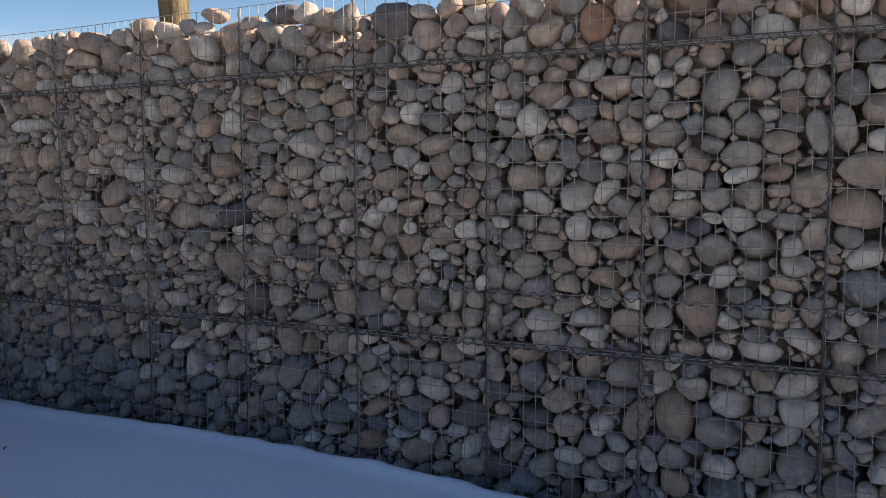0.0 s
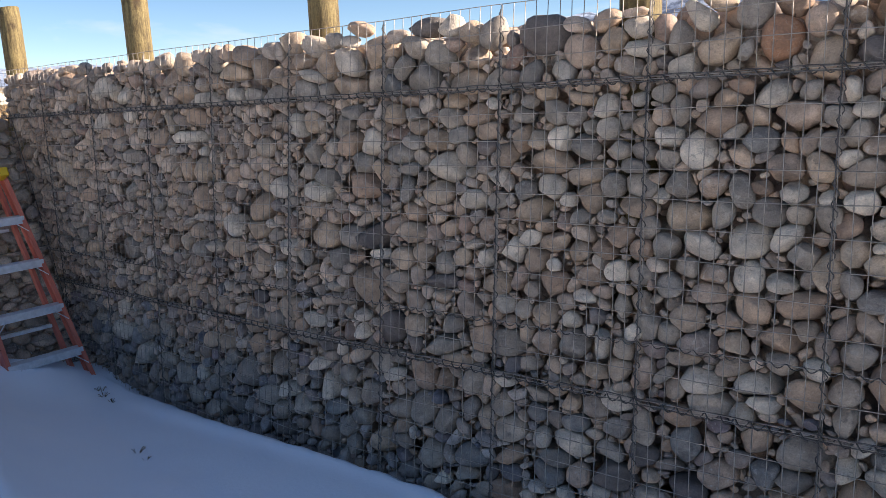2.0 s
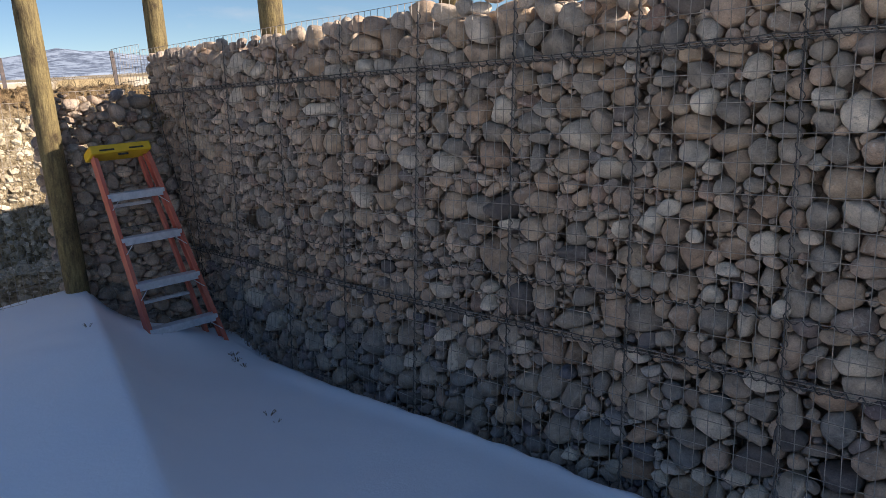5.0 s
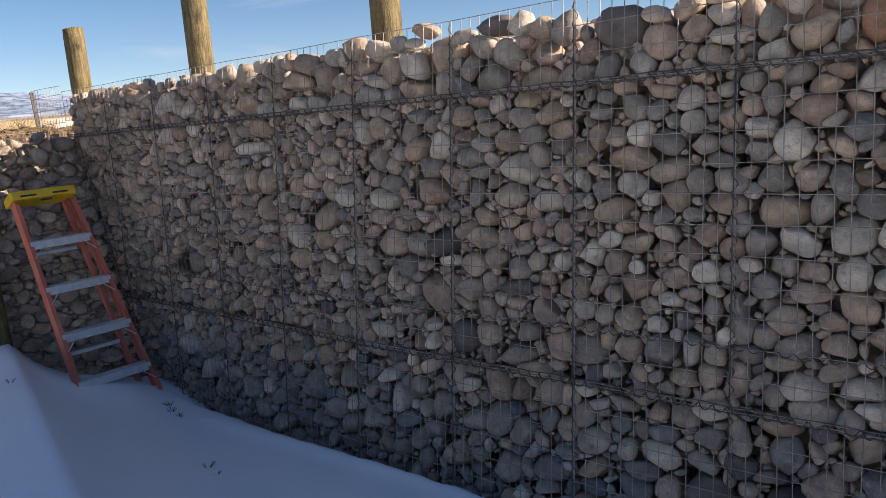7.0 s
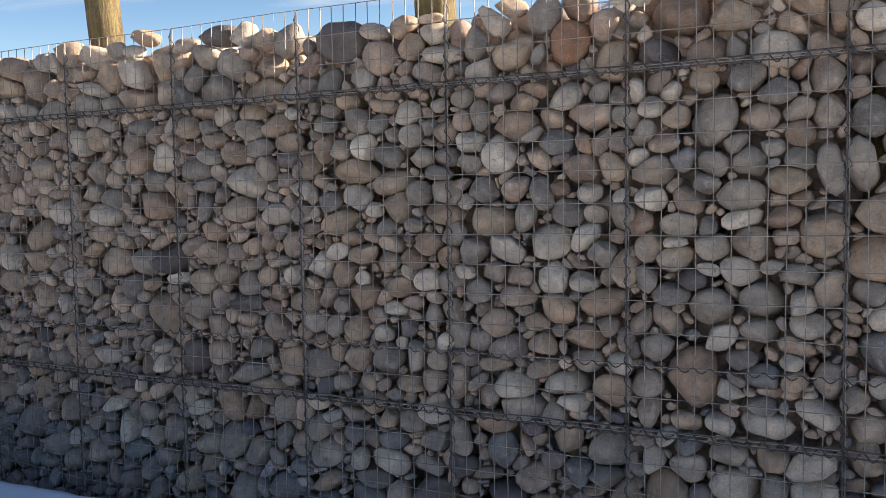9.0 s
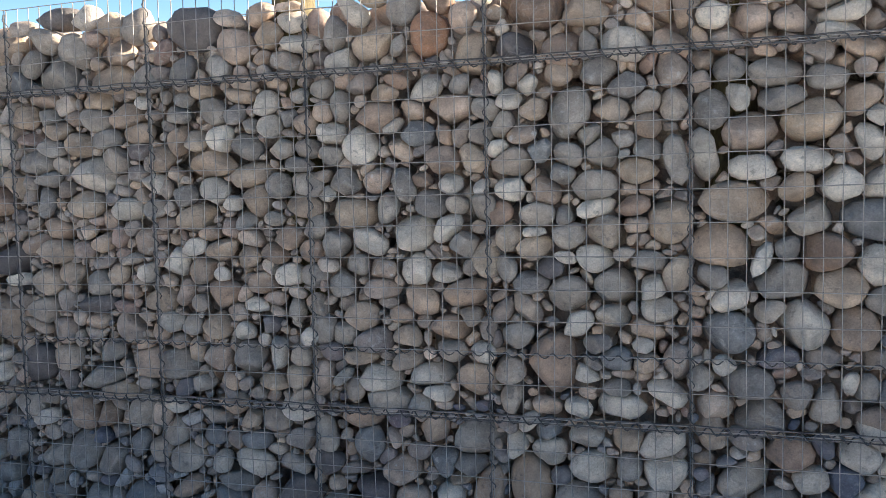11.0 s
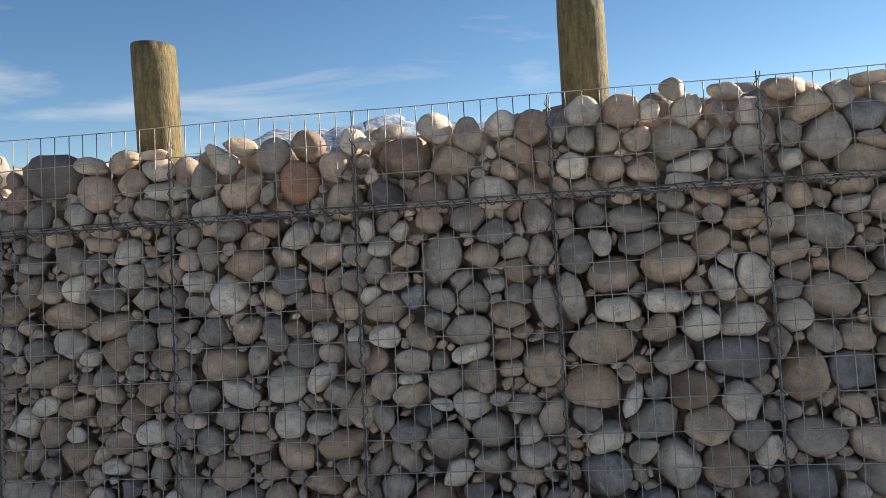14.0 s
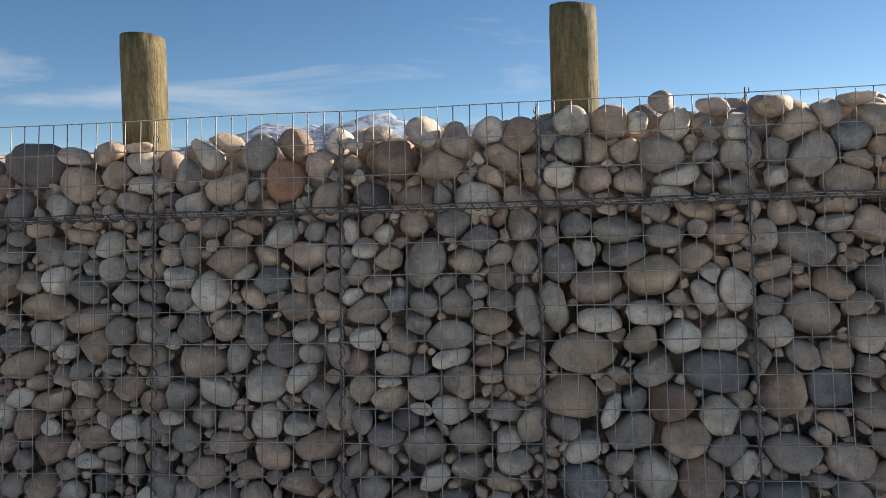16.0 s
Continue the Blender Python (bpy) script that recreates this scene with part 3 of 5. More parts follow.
MARKS += [
    (-2.698, -0.798, 0.087, 0.059, -7, "tan"), (-2.573, -0.835, 0.053, 0.042, 6, "white"), (-2.743, -0.987, 0.095, 0.035, 7, "dark"), (-2.462, -1.008, 0.140, 0.055, -1, "tan"),
    (-2.574, -1.088, 0.066, 0.051, 20, "grey"), (-2.797, -1.119, 0.120, 0.067, -4, "tan"), (-2.613, -1.159, 0.090, 0.040, 21, "tan"), (-2.756, -1.238, 0.070, 0.051, 23, "tan"),
    (-3.025, -1.255, 0.083, 0.053, 4, "tan"), (-2.566, -1.321, 0.108, 0.076, -8, "grey"), (-2.993, -1.352, 0.083, 0.046, 13, "grey"), (-2.864, -1.404, 0.111, 0.089, -39, "grey"),
    (-2.505, -1.436, 0.114, 0.039, 14, "white"), (-2.675, -1.503, 0.089, 0.056, 21, "grey"), (-2.559, -1.555, 0.108, 0.051, 18, "grey"), (-2.978, -1.615, 0.104, 0.052, 14, "grey"),
]
MARKS += [
    (-2.551, -1.647, 0.124, 0.034, 8, "dark"),
]
MARKS += [
    (-2.024, 0.303, 0.092, 0.027, -5, "tan"), (-2.166, 0.258, 0.057, 0.037, -6, "grey"), (-2.078, 0.250, 0.043, 0.027, -6, "white"), (-2.295, 0.245, 0.097, 0.043, -14, "grey"),
    (-1.923, 0.181, 0.121, 0.080, 7, "tan"), (-2.091, 0.171, 0.112, 0.071, -32, "white"), (-2.234, 0.170, 0.094, 0.067, -61, "tan"), (-2.318, 0.105, 0.113, 0.029, -21, "white"),
    (-1.913, 0.079, 0.086, 0.064, 31, "grey"), (-2.387, 0.049, 0.133, 0.048, -3, "grey"), (-2.217, 0.044, 0.058, 0.042, -4, "grey"), (-2.082, 0.043, 0.118, 0.060, -4, "tan"),
    (-2.056, -0.062, 0.078, 0.033, 10, "grey"), (-2.322, -0.109, 0.062, 0.052, -80, "tan"), (-2.429, -0.117, 0.081, 0.063, -1, "white"), (-2.121, -0.129, 0.075, 0.070, 1, "grey"),
]
MARKS += [
    (-2.078, -0.200, 0.072, 0.060, 58, "tan"), (-1.940, -0.204, 0.081, 0.065, 35, "white"), (-2.173, -0.220, 0.052, 0.034, -43, "grey"), (-2.335, -0.240, 0.080, 0.065, -34, "grey"),
    (-1.990, -0.295, 0.084, 0.056, -7, "grey"), (-1.886, -0.331, 0.075, 0.049, -45, "tan"), (-2.357, -0.335, 0.113, 0.038, -1, "grey"), (-2.244, -0.361, 0.083, 0.043, -5, "grey"),
    (-1.979, -0.387, 0.139, 0.069, -3, "tan"), (-2.280, -0.432, 0.105, 0.045, -16, "white"), (-1.913, -0.617, 0.114, 0.069, 7, "dark"), (-2.257, -0.635, 0.137, 0.067, 2, "tan"),
    (-2.083, -0.643, 0.094, 0.070, 6, "grey"), (-1.887, -0.697, 0.090, 0.021, 8, "white"), (-2.137, -0.729, 0.071, 0.058, 11, "grey"), (-2.368, -0.751, 0.059, 0.042, -1, "grey"),
]
MARKS += [
    (-1.969, -0.862, 0.120, 0.092, -79, "tan"), (-1.981, -0.986, 0.068, 0.028, 5, "white"), (-2.294, -1.046, 0.089, 0.035, -5, "white"), (-1.978, -1.061, 0.049, 0.033, 9, "white"),
    (-2.232, -1.150, 0.115, 0.044, 5, "dark"), (-2.416, -1.153, 0.120, 0.064, 8, "grey"), (-2.106, -1.163, 0.042, 0.029, 54, "white"), (-1.863, -1.180, 0.102, 0.051, 7, "grey"),
    (-2.267, -1.261, 0.064, 0.032, 14, "white"), (-2.075, -1.290, 0.070, 0.046, 49, "grey"), (-1.929, -1.338, 0.080, 0.060, 17, "grey"), (-2.211, -1.361, 0.077, 0.072, 83, "white"),
    (-2.152, -1.453, 0.091, 0.037, 9, "blue"), (-1.976, -1.467, 0.080, 0.041, 18, "grey"), (-2.422, -1.492, 0.120, 0.060, -6, "grey"), (-2.071, -1.534, 0.057, 0.047, 53, "grey"),
]
MARKS += [
    (-1.850, -1.553, 0.103, 0.069, 1, "tan"), (-2.176, -1.589, 0.071, 0.042, 14, "grey"), (-2.024, -1.607, 0.055, 0.042, 70, "grey"),
]
MARKS += [
    (-1.617, 0.271, 0.092, 0.035, 5, "dark"), (-1.508, 0.267, 0.065, 0.043, -12, "white"), (-1.402, 0.237, 0.068, 0.038, -6, "tan"), (-1.299, 0.217, 0.071, 0.057, 74, "grey"),
    (-1.704, 0.197, 0.079, 0.044, -6, "grey"), (-1.567, 0.143, 0.077, 0.065, -9, "grey"), (-1.393, 0.141, 0.095, 0.046, -5, "tan"), (-1.765, 0.114, 0.069, 0.050, 53, "grey"),
    (-1.653, 0.073, 0.105, 0.080, -1, "grey"), (-1.811, 0.050, 0.052, 0.045, -7, "blue"), (-1.409, 0.046, 0.111, 0.047, 0, "tan"), (-1.254, 0.036, 0.066, 0.050, -6, "grey"),
    (-1.479, -0.035, 0.070, 0.043, -4, "tan"), (-1.270, -0.053, 0.028, 0.023, -5, "white"), (-1.796, -0.079, 0.061, 0.042, -19, "tan"), (-1.702, -0.090, 0.062, 0.040, -3, "grey"),
]
MARKS += [
    (-1.349, -0.095, 0.082, 0.051, 5, "tan"), (-1.481, -0.100, 0.070, 0.047, -3, "grey"), (-1.661, -0.136, 0.067, 0.040, -2, "tan"), (-1.312, -0.160, 0.088, 0.038, 1, "tan"),
    (-1.430, -0.177, 0.063, 0.035, 11, "grey"), (-1.580, -0.189, 0.077, 0.048, -7, "tan"), (-1.678, -0.201, 0.068, 0.031, -2, "grey"), (-1.406, -0.253, 0.057, 0.051, 53, "grey"),
    (-1.751, -0.255, 0.075, 0.054, -1, "grey"), (-1.507, -0.305, 0.098, 0.074, 0, "white"), (-1.711, -0.312, 0.057, 0.036, 0, "grey"), (-1.238, -0.344, 0.055, 0.037, 2, "white"),
    (-1.734, -0.401, 0.063, 0.040, -77, "grey"), (-1.561, -0.413, 0.094, 0.057, 1, "tan"), (-1.241, -0.434, 0.046, 0.030, 2, "grey"), (-1.360, -0.436, 0.068, 0.043, 1, "white"),
]
MARKS += [
    (-1.693, -0.591, 0.074, 0.049, 3, "tan"), (-1.287, -0.664, 0.044, 0.035, 63, "white"), (-1.640, -0.668, 0.071, 0.041, -9, "tan"), (-1.421, -0.674, 0.053, 0.039, 5, "tan"),
    (-1.741, -0.704, 0.064, 0.054, 12, "tan"), (-1.517, -0.709, 0.104, 0.053, 13, "grey"), (-1.237, -0.763, 0.096, 0.039, 9, "tan"), (-1.520, -0.786, 0.082, 0.035, 3, "dark"),
    (-1.472, -0.960, 0.071, 0.039, 6, "grey"), (-1.667, -0.994, 0.080, 0.049, 7, "tan"), (-1.280, -1.001, 0.109, 0.056, 2, "tan"), (-1.812, -1.026, 0.095, 0.077, 16, "dark"),
    (-1.516, -1.062, 0.094, 0.049, 6, "grey"), (-1.437, -1.111, 0.107, 0.031, 1, "tan"), (-1.349, -1.184, 0.072, 0.056, 69, "grey"), (-1.618, -1.204, 0.084, 0.071, -32, "tan"),
]
MARKS += [
    (-1.508, -1.206, 0.067, 0.048, 13, "red"), (-1.776, -1.230, 0.071, 0.027, 7, "white"), (-1.367, -1.309, 0.056, 0.043, 68, "grey"), (-1.281, -1.329, 0.056, 0.045, 16, "tan"),
    (-1.624, -1.352, 0.080, 0.063, -85, "grey"), (-1.753, -1.377, 0.083, 0.059, 15, "grey"), (-1.500, -1.383, 0.078, 0.057, 16, "grey"), (-1.739, -1.459, 0.074, 0.029, 23, "tan"),
    (-1.350, -1.509, 0.087, 0.057, -7, "blue"), (-1.581, -1.552, 0.093, 0.071, 11, "grey"), (-1.374, -1.589, 0.065, 0.039, 18, "grey"), (-1.263, -1.621, 0.043, 0.027, 10, "white"),
    (-1.490, -1.634, 0.035, 0.027, 23, "white"),
]
MARKS += [
    (-1.056, 0.190, 0.106, 0.077, 0, "dark"), (-0.673, 0.185, 0.055, 0.037, -7, "white"), (-0.773, 0.151, 0.063, 0.041, 2, "tan"), (-0.904, 0.122, 0.081, 0.060, -26, "pink"),
    (-0.645, 0.116, 0.071, 0.037, -5, "white"), (-0.976, 0.052, 0.065, 0.041, -22, "white"), (-1.108, 0.051, 0.064, 0.046, 80, "grey"), (-1.034, -0.025, 0.061, 0.025, 0, "tan"),
    (-1.173, -0.041, 0.029, 0.022, 2, "grey"), (-0.887, -0.049, 0.079, 0.023, -8, "tan"), (-1.105, -0.053, 0.036, 0.024, -12, "grey"), (-0.662, -0.060, 0.038, 0.027, -17, "grey"),
    (-0.788, -0.082, 0.051, 0.042, 3, "white"), (-0.999, -0.096, 0.067, 0.044, -16, "grey"), (-1.137, -0.105, 0.061, 0.031, -10, "grey"), (-0.900, -0.111, 0.040, 0.032, 12, "grey"),
]
MARKS += [
    (-0.699, -0.132, 0.031, 0.027, 59, "grey"), (-0.638, -0.155, 0.043, 0.037, 5, "tan"), (-0.846, -0.155, 0.034, 0.029, 5, "grey"), (-0.767, -0.160, 0.042, 0.039, 20, "white"),
    (-1.132, -0.188, 0.063, 0.046, -74, "tan"), (-0.965, -0.194, 0.053, 0.045, 11, "white"), (-1.072, -0.200, 0.047, 0.042, 33, "tan"), (-0.867, -0.221, 0.064, 0.046, -30, "grey"),
    (-0.745, -0.240, 0.063, 0.036, 3, "grey"), (-0.633, -0.242, 0.047, 0.030, -1, "grey"), (-1.219, -0.248, 0.063, 0.048, 4, "tan"), (-1.017, -0.282, 0.133, 0.044, 3, "tan"),
    (-0.674, -0.294, 0.074, 0.024, -10, "grey"), (-0.849, -0.322, 0.085, 0.043, 11, "tan"), (-0.645, -0.359, 0.062, 0.044, -8, "grey"), (-0.749, -0.367, 0.053, 0.038, 62, "grey"),
]
MARKS += [
    (-1.014, -0.375, 0.074, 0.048, 5, "white"), (-1.124, -0.392, 0.046, 0.037, 7, "grey"), (-0.833, -0.411, 0.064, 0.053, 67, "tan"), (-0.921, -0.420, 0.037, 0.026, 2, "white"),
    (-0.653, -0.431, 0.081, 0.037, -11, "tan"), (-1.082, -0.469, 0.084, 0.044, 20, "tan"), (-0.763, -0.476, 0.040, 0.022, -1, "grey"), (-0.878, -0.483, 0.041, 0.033, 7, "grey"),
    (-1.017, -0.528, 0.041, 0.026, 1, "tan"), (-0.704, -0.540, 0.050, 0.041, 6, "tan"), (-1.089, -0.573, 0.053, 0.030, 9, "white"), (-0.982, -0.581, 0.067, 0.045, 24, "tan"),
    (-0.629, -0.589, 0.048, 0.041, 9, "tan"), (-0.765, -0.594, 0.052, 0.035, -21, "red"), (-0.883, -0.609, 0.057, 0.041, 4, "tan"), (-1.170, -0.628, 0.060, 0.043, -77, "white"),
]
MARKS += [
    (-1.064, -0.654, 0.057, 0.047, 12, "tan"), (-0.717, -0.670, 0.050, 0.040, -1, "white"), (-0.972, -0.672, 0.034, 0.026, 24, "white"), (-0.624, -0.673, 0.053, 0.038, -6, "grey"),
    (-0.818, -0.700, 0.057, 0.038, 2, "tan"), (-0.991, -0.739, 0.085, 0.053, 25, "tan"), (-1.068, -0.770, 0.046, 0.031, 4, "grey"), (-0.618, -0.777, 0.056, 0.041, 4, "grey"),
    (-0.851, -0.781, 0.052, 0.027, -9, "white"), (-0.700, -0.794, 0.053, 0.040, -37, "grey"), (-1.215, -0.842, 0.081, 0.036, -4, "white"), (-1.110, -0.854, 0.045, 0.036, -6, "grey"),
    (-1.011, -0.855, 0.057, 0.047, -80, "tan"), (-0.897, -0.873, 0.040, 0.034, 17, "white"), (-0.649, -0.881, 0.040, 0.031, 6, "white"), (-1.101, -0.947, 0.051, 0.043, 82, "tan"),
]
MARKS += [
    (-0.773, -0.947, 0.078, 0.033, 85, "white"), (-0.697, -0.957, 0.052, 0.046, 21, "grey"), (-0.889, -0.965, 0.071, 0.062, 72, "grey"), (-1.009, -0.973, 0.054, 0.044, 57, "pink"),
    (-1.176, -1.002, 0.075, 0.055, 15, "grey"), (-0.704, -1.025, 0.061, 0.043, 5, "tan"), (-0.788, -1.048, 0.074, 0.028, 1, "tan"), (-1.068, -1.062, 0.043, 0.028, 5, "grey"),
    (-0.970, -1.143, 0.085, 0.040, 6, "tan"), (-0.702, -1.143, 0.077, 0.044, -5, "white"), (-1.192, -1.153, 0.061, 0.028, 2, "white"), (-0.786, -1.183, 0.063, 0.044, 6, "grey"),
    (-0.886, -1.183, 0.051, 0.036, 7, "tan"), (-1.024, -1.183, 0.071, 0.029, -8, "grey"), (-0.692, -1.247, 0.063, 0.039, 13, "grey"), (-1.043, -1.255, 0.060, 0.037, 5, "blue"),
]
MARKS += [
    (-1.205, -1.256, 0.056, 0.048, 25, "grey"), (-0.863, -1.260, 0.057, 0.032, 4, "blue"), (-0.726, -1.343, 0.061, 0.041, -4, "grey"), (-0.883, -1.345, 0.088, 0.054, -3, "white"),
    (-1.011, -1.346, 0.048, 0.040, 20, "white"), (-1.152, -1.348, 0.067, 0.055, 18, "grey"), (-0.956, -1.428, 0.086, 0.037, 3, "grey"), (-0.715, -1.434, 0.100, 0.061, 5, "dark"),
    (-1.154, -1.456, 0.066, 0.042, 6, "tan"), (-0.854, -1.464, 0.056, 0.049, 38, "pink"), (-0.985, -1.491, 0.085, 0.051, -4, "blue"), (-0.764, -1.507, 0.046, 0.029, 6, "white"),
    (-0.895, -1.547, 0.042, 0.030, -1, "white"), (-0.704, -1.573, 0.058, 0.038, 75, "white"), (-0.762, -1.597, 0.037, 0.029, 63, "grey"), (-0.839, -1.599, 0.051, 0.032, -83, "grey"),
]
MARKS += [
    (-1.168, -1.607, 0.075, 0.045, 8, "tan"), (-1.066, -1.616, 0.041, 0.035, -61, "white"), (-0.943, -1.624, 0.091, 0.058, 9, "tan"), (-0.693, -1.650, 0.065, 0.045, 5, "grey"),
    (-0.829, -1.677, 0.049, 0.027, 6, "grey"),
]
MARKS += [
    (-0.399, 0.244, 0.058, 0.026, -5, "tan"), (-0.015, 0.232, 0.041, 0.039, -37, "white"), (-0.164, 0.225, 0.051, 0.048, -73, "red"), (-0.277, 0.207, 0.063, 0.056, 5, "grey"),
    (-0.458, 0.202, 0.062, 0.037, -41, "white"), (-0.081, 0.155, 0.050, 0.041, 80, "pink"), (-0.518, 0.133, 0.073, 0.039, 79, "grey"), (-0.196, 0.110, 0.072, 0.064, 82, "orange"),
    (-0.385, 0.096, 0.086, 0.049, 19, "tan"), (-0.300, 0.081, 0.044, 0.026, 84, "grey"), (-0.501, 0.039, 0.066, 0.048, 79, "white"), (-0.051, 0.036, 0.068, 0.062, 83, "tan"),
    (-0.305, -0.035, 0.040, 0.024, -12, "tan"), (-0.565, -0.044, 0.042, 0.028, 21, "grey"), (-0.093, -0.058, 0.038, 0.024, 37, "grey"), (-0.211, -0.059, 0.063, 0.041, 22, "white"),
]
MARKS += [
    (-0.350, -0.070, 0.052, 0.031, -3, "tan"), (-0.513, -0.105, 0.056, 0.038, -85, "grey"), (-0.568, -0.119, 0.038, 0.032, -41, "pink"), (-0.131, -0.129, 0.081, 0.043, 6, "pink"),
    (-0.009, -0.140, 0.046, 0.034, -20, "grey"), (-0.376, -0.151, 0.084, 0.052, 6, "tan"), (-0.319, -0.177, 0.037, 0.021, 32, "grey"), (-0.541, -0.194, 0.048, 0.039, 1, "white"),
    (-0.241, -0.203, 0.055, 0.045, -1, "blue"), (-0.028, -0.210, 0.041, 0.036, 71, "grey"), (-0.440, -0.232, 0.071, 0.062, 64, "white"), (-0.544, -0.265, 0.040, 0.034, 3, "grey"),
    (-0.052, -0.291, 0.052, 0.048, 2, "tan"), (-0.384, -0.353, 0.063, 0.036, 47, "pink"), (-0.503, -0.357, 0.057, 0.045, -6, "grey"), (-0.225, -0.358, 0.041, 0.023, -2, "red"),
]
MARKS += [
    (-0.288, -0.367, 0.063, 0.038, -73, "grey"), (-0.130, -0.369, 0.048, 0.035, -1, "white"), (-0.029, -0.385, 0.025, 0.024, 10, "white"), (-0.561, -0.394, 0.035, 0.027, 2, "white"),
    (-0.198, -0.433, 0.055, 0.045, -7, "grey"), (-0.106, -0.442, 0.040, 0.030, -1, "grey"), (-0.349, -0.444, 0.055, 0.037, 61, "grey"), (-0.026, -0.446, 0.049, 0.036, -78, "grey"),
    (-0.480, -0.462, 0.097, 0.047, 3, "tan"), (-0.601, -0.507, 0.049, 0.032, 60, "grey"), (-0.146, -0.515, 0.066, 0.036, 45, "white"), (-0.267, -0.532, 0.085, 0.064, 17, "white"),
    (-0.418, -0.559, 0.072, 0.043, -14, "white"), (-0.539, -0.568, 0.051, 0.044, 61, "grey"), (-0.089, -0.571, 0.052, 0.043, 26, "grey"), (-0.022, -0.609, 0.060, 0.041, -73, "tan"),
]
MARKS += [
    (-0.468, -0.640, 0.051, 0.044, 9, "grey"), (-0.257, -0.647, 0.059, 0.056, 58, "white"), (-0.376, -0.652, 0.057, 0.037, -13, "pink"), (-0.155, -0.659, 0.049, 0.036, 1, "white"),
    (-0.522, -0.704, 0.055, 0.041, 3, "grey"), (-0.377, -0.713, 0.066, 0.033, 4, "pink"), (-0.085, -0.725, 0.090, 0.043, 9, "tan"), (-0.071, -0.798, 0.034, 0.032, 33, "tan"),
    (-0.450, -0.808, 0.063, 0.050, 13, "tan"), (-0.140, -0.843, 0.072, 0.041, 0, "tan"), (-0.586, -0.853, 0.060, 0.049, 8, "grey"), (-0.518, -0.864, 0.052, 0.042, 7, "grey"),
    (-0.295, -0.877, 0.058, 0.037, 2, "tan"), (-0.135, -0.917, 0.057, 0.037, 2, "grey"), (-0.036, -0.918, 0.041, 0.037, 11, "white"), (-0.456, -0.950, 0.059, 0.021, -5, "tan"),
]
MARKS += [
    (-0.208, -1.001, 0.081, 0.041, 8, "white"), (-0.057, -1.011, 0.063, 0.059, 28, "tan"), (-0.522, -1.017, 0.037, 0.023, 40, "grey"), (-0.394, -1.024, 0.097, 0.048, -7, "white"),
    (-0.603, -1.026, 0.069, 0.035, 72, "pink"), (-0.486, -1.056, 0.044, 0.038, 15, "grey"), (-0.183, -1.058, 0.057, 0.027, -4, "white"), (-0.361, -1.095, 0.079, 0.058, 5, "grey"),
    (-0.256, -1.124, 0.052, 0.040, -66, "grey"), (-0.465, -1.163, 0.075, 0.047, -2, "tan"), (-0.212, -1.182, 0.059, 0.053, 26, "tan"), (-0.056, -1.201, 0.088, 0.068, 11, "grey"),
    (-0.591, -1.222, 0.070, 0.033, -76, "grey"), (-0.443, -1.245, 0.079, 0.059, 78, "blue"), (-0.171, -1.288, 0.059, 0.050, 74, "blue"), (-0.085, -1.297, 0.069, 0.035, 2, "grey"),
]
MARKS += [
    (-0.591, -1.322, 0.058, 0.047, 14, "dark"), (-0.321, -1.329, 0.069, 0.050, 24, "pink"), (-0.033, -1.374, 0.087, 0.049, 75, "tan"), (-0.427, -1.410, 0.081, 0.056, 6, "dark"),
    (-0.160, -1.411, 0.059, 0.039, 15, "white"), (-0.289, -1.427, 0.067, 0.044, 5, "pink"), (-0.576, -1.493, 0.073, 0.044, 71, "white"), (-0.195, -1.495, 0.055, 0.040, 7, "grey"),
    (-0.414, -1.500, 0.079, 0.045, -6, "grey"), (-0.024, -1.519, 0.037, 0.033, 26, "white"), (-0.278, -1.547, 0.059, 0.036, 0, "white"), (-0.106, -1.548, 0.069, 0.037, 9, "grey"),
    (-0.187, -1.593, 0.050, 0.042, 19, "grey"), (-0.388, -1.598, 0.060, 0.051, 22, "grey"), (-0.285, -1.606, 0.059, 0.043, 10, "grey"), (-0.175, -1.646, 0.063, 0.029, 14, "white"),
]
MARKS += [
    (-0.584, -1.647, 0.066, 0.052, 17, "dark"), (-0.271, -1.681, 0.048, 0.042, 34, "dark"), (-0.006, -1.684, 0.073, 0.059, 14, "blue"), (-0.197, -1.701, 0.035, 0.024, 78, "tan"),
]
MARKS += [
    (0.257, 0.246, 0.054, 0.046, -24, "white"), (0.459, 0.238, 0.049, 0.042, -9, "white"), (0.554, 0.222, 0.055, 0.052, -17, "tan"), (0.348, 0.215, 0.060, 0.049, -90, "grey"),
    (0.039, 0.213, 0.026, 0.020, -8, "white"), (0.155, 0.165, 0.110, 0.065, 15, "red"), (0.515, 0.146, 0.096, 0.038, -40, "tan"), (0.305, 0.144, 0.088, 0.046, 5, "tan"),
    (0.582, 0.123, 0.066, 0.027, 82, "tan"), (0.086, 0.045, 0.065, 0.050, -15, "dark"), (0.422, 0.039, 0.078, 0.049, -5, "white"), (0.305, 0.039, 0.042, 0.032, 78, "grey"),
    (0.238, 0.034, 0.074, 0.053, 5, "tan"), (0.339, -0.038, 0.061, 0.049, -7, "grey"), (0.221, -0.043, 0.045, 0.039, -8, "tan"), (0.023, -0.061, 0.047, 0.019, -88, "white"),
]
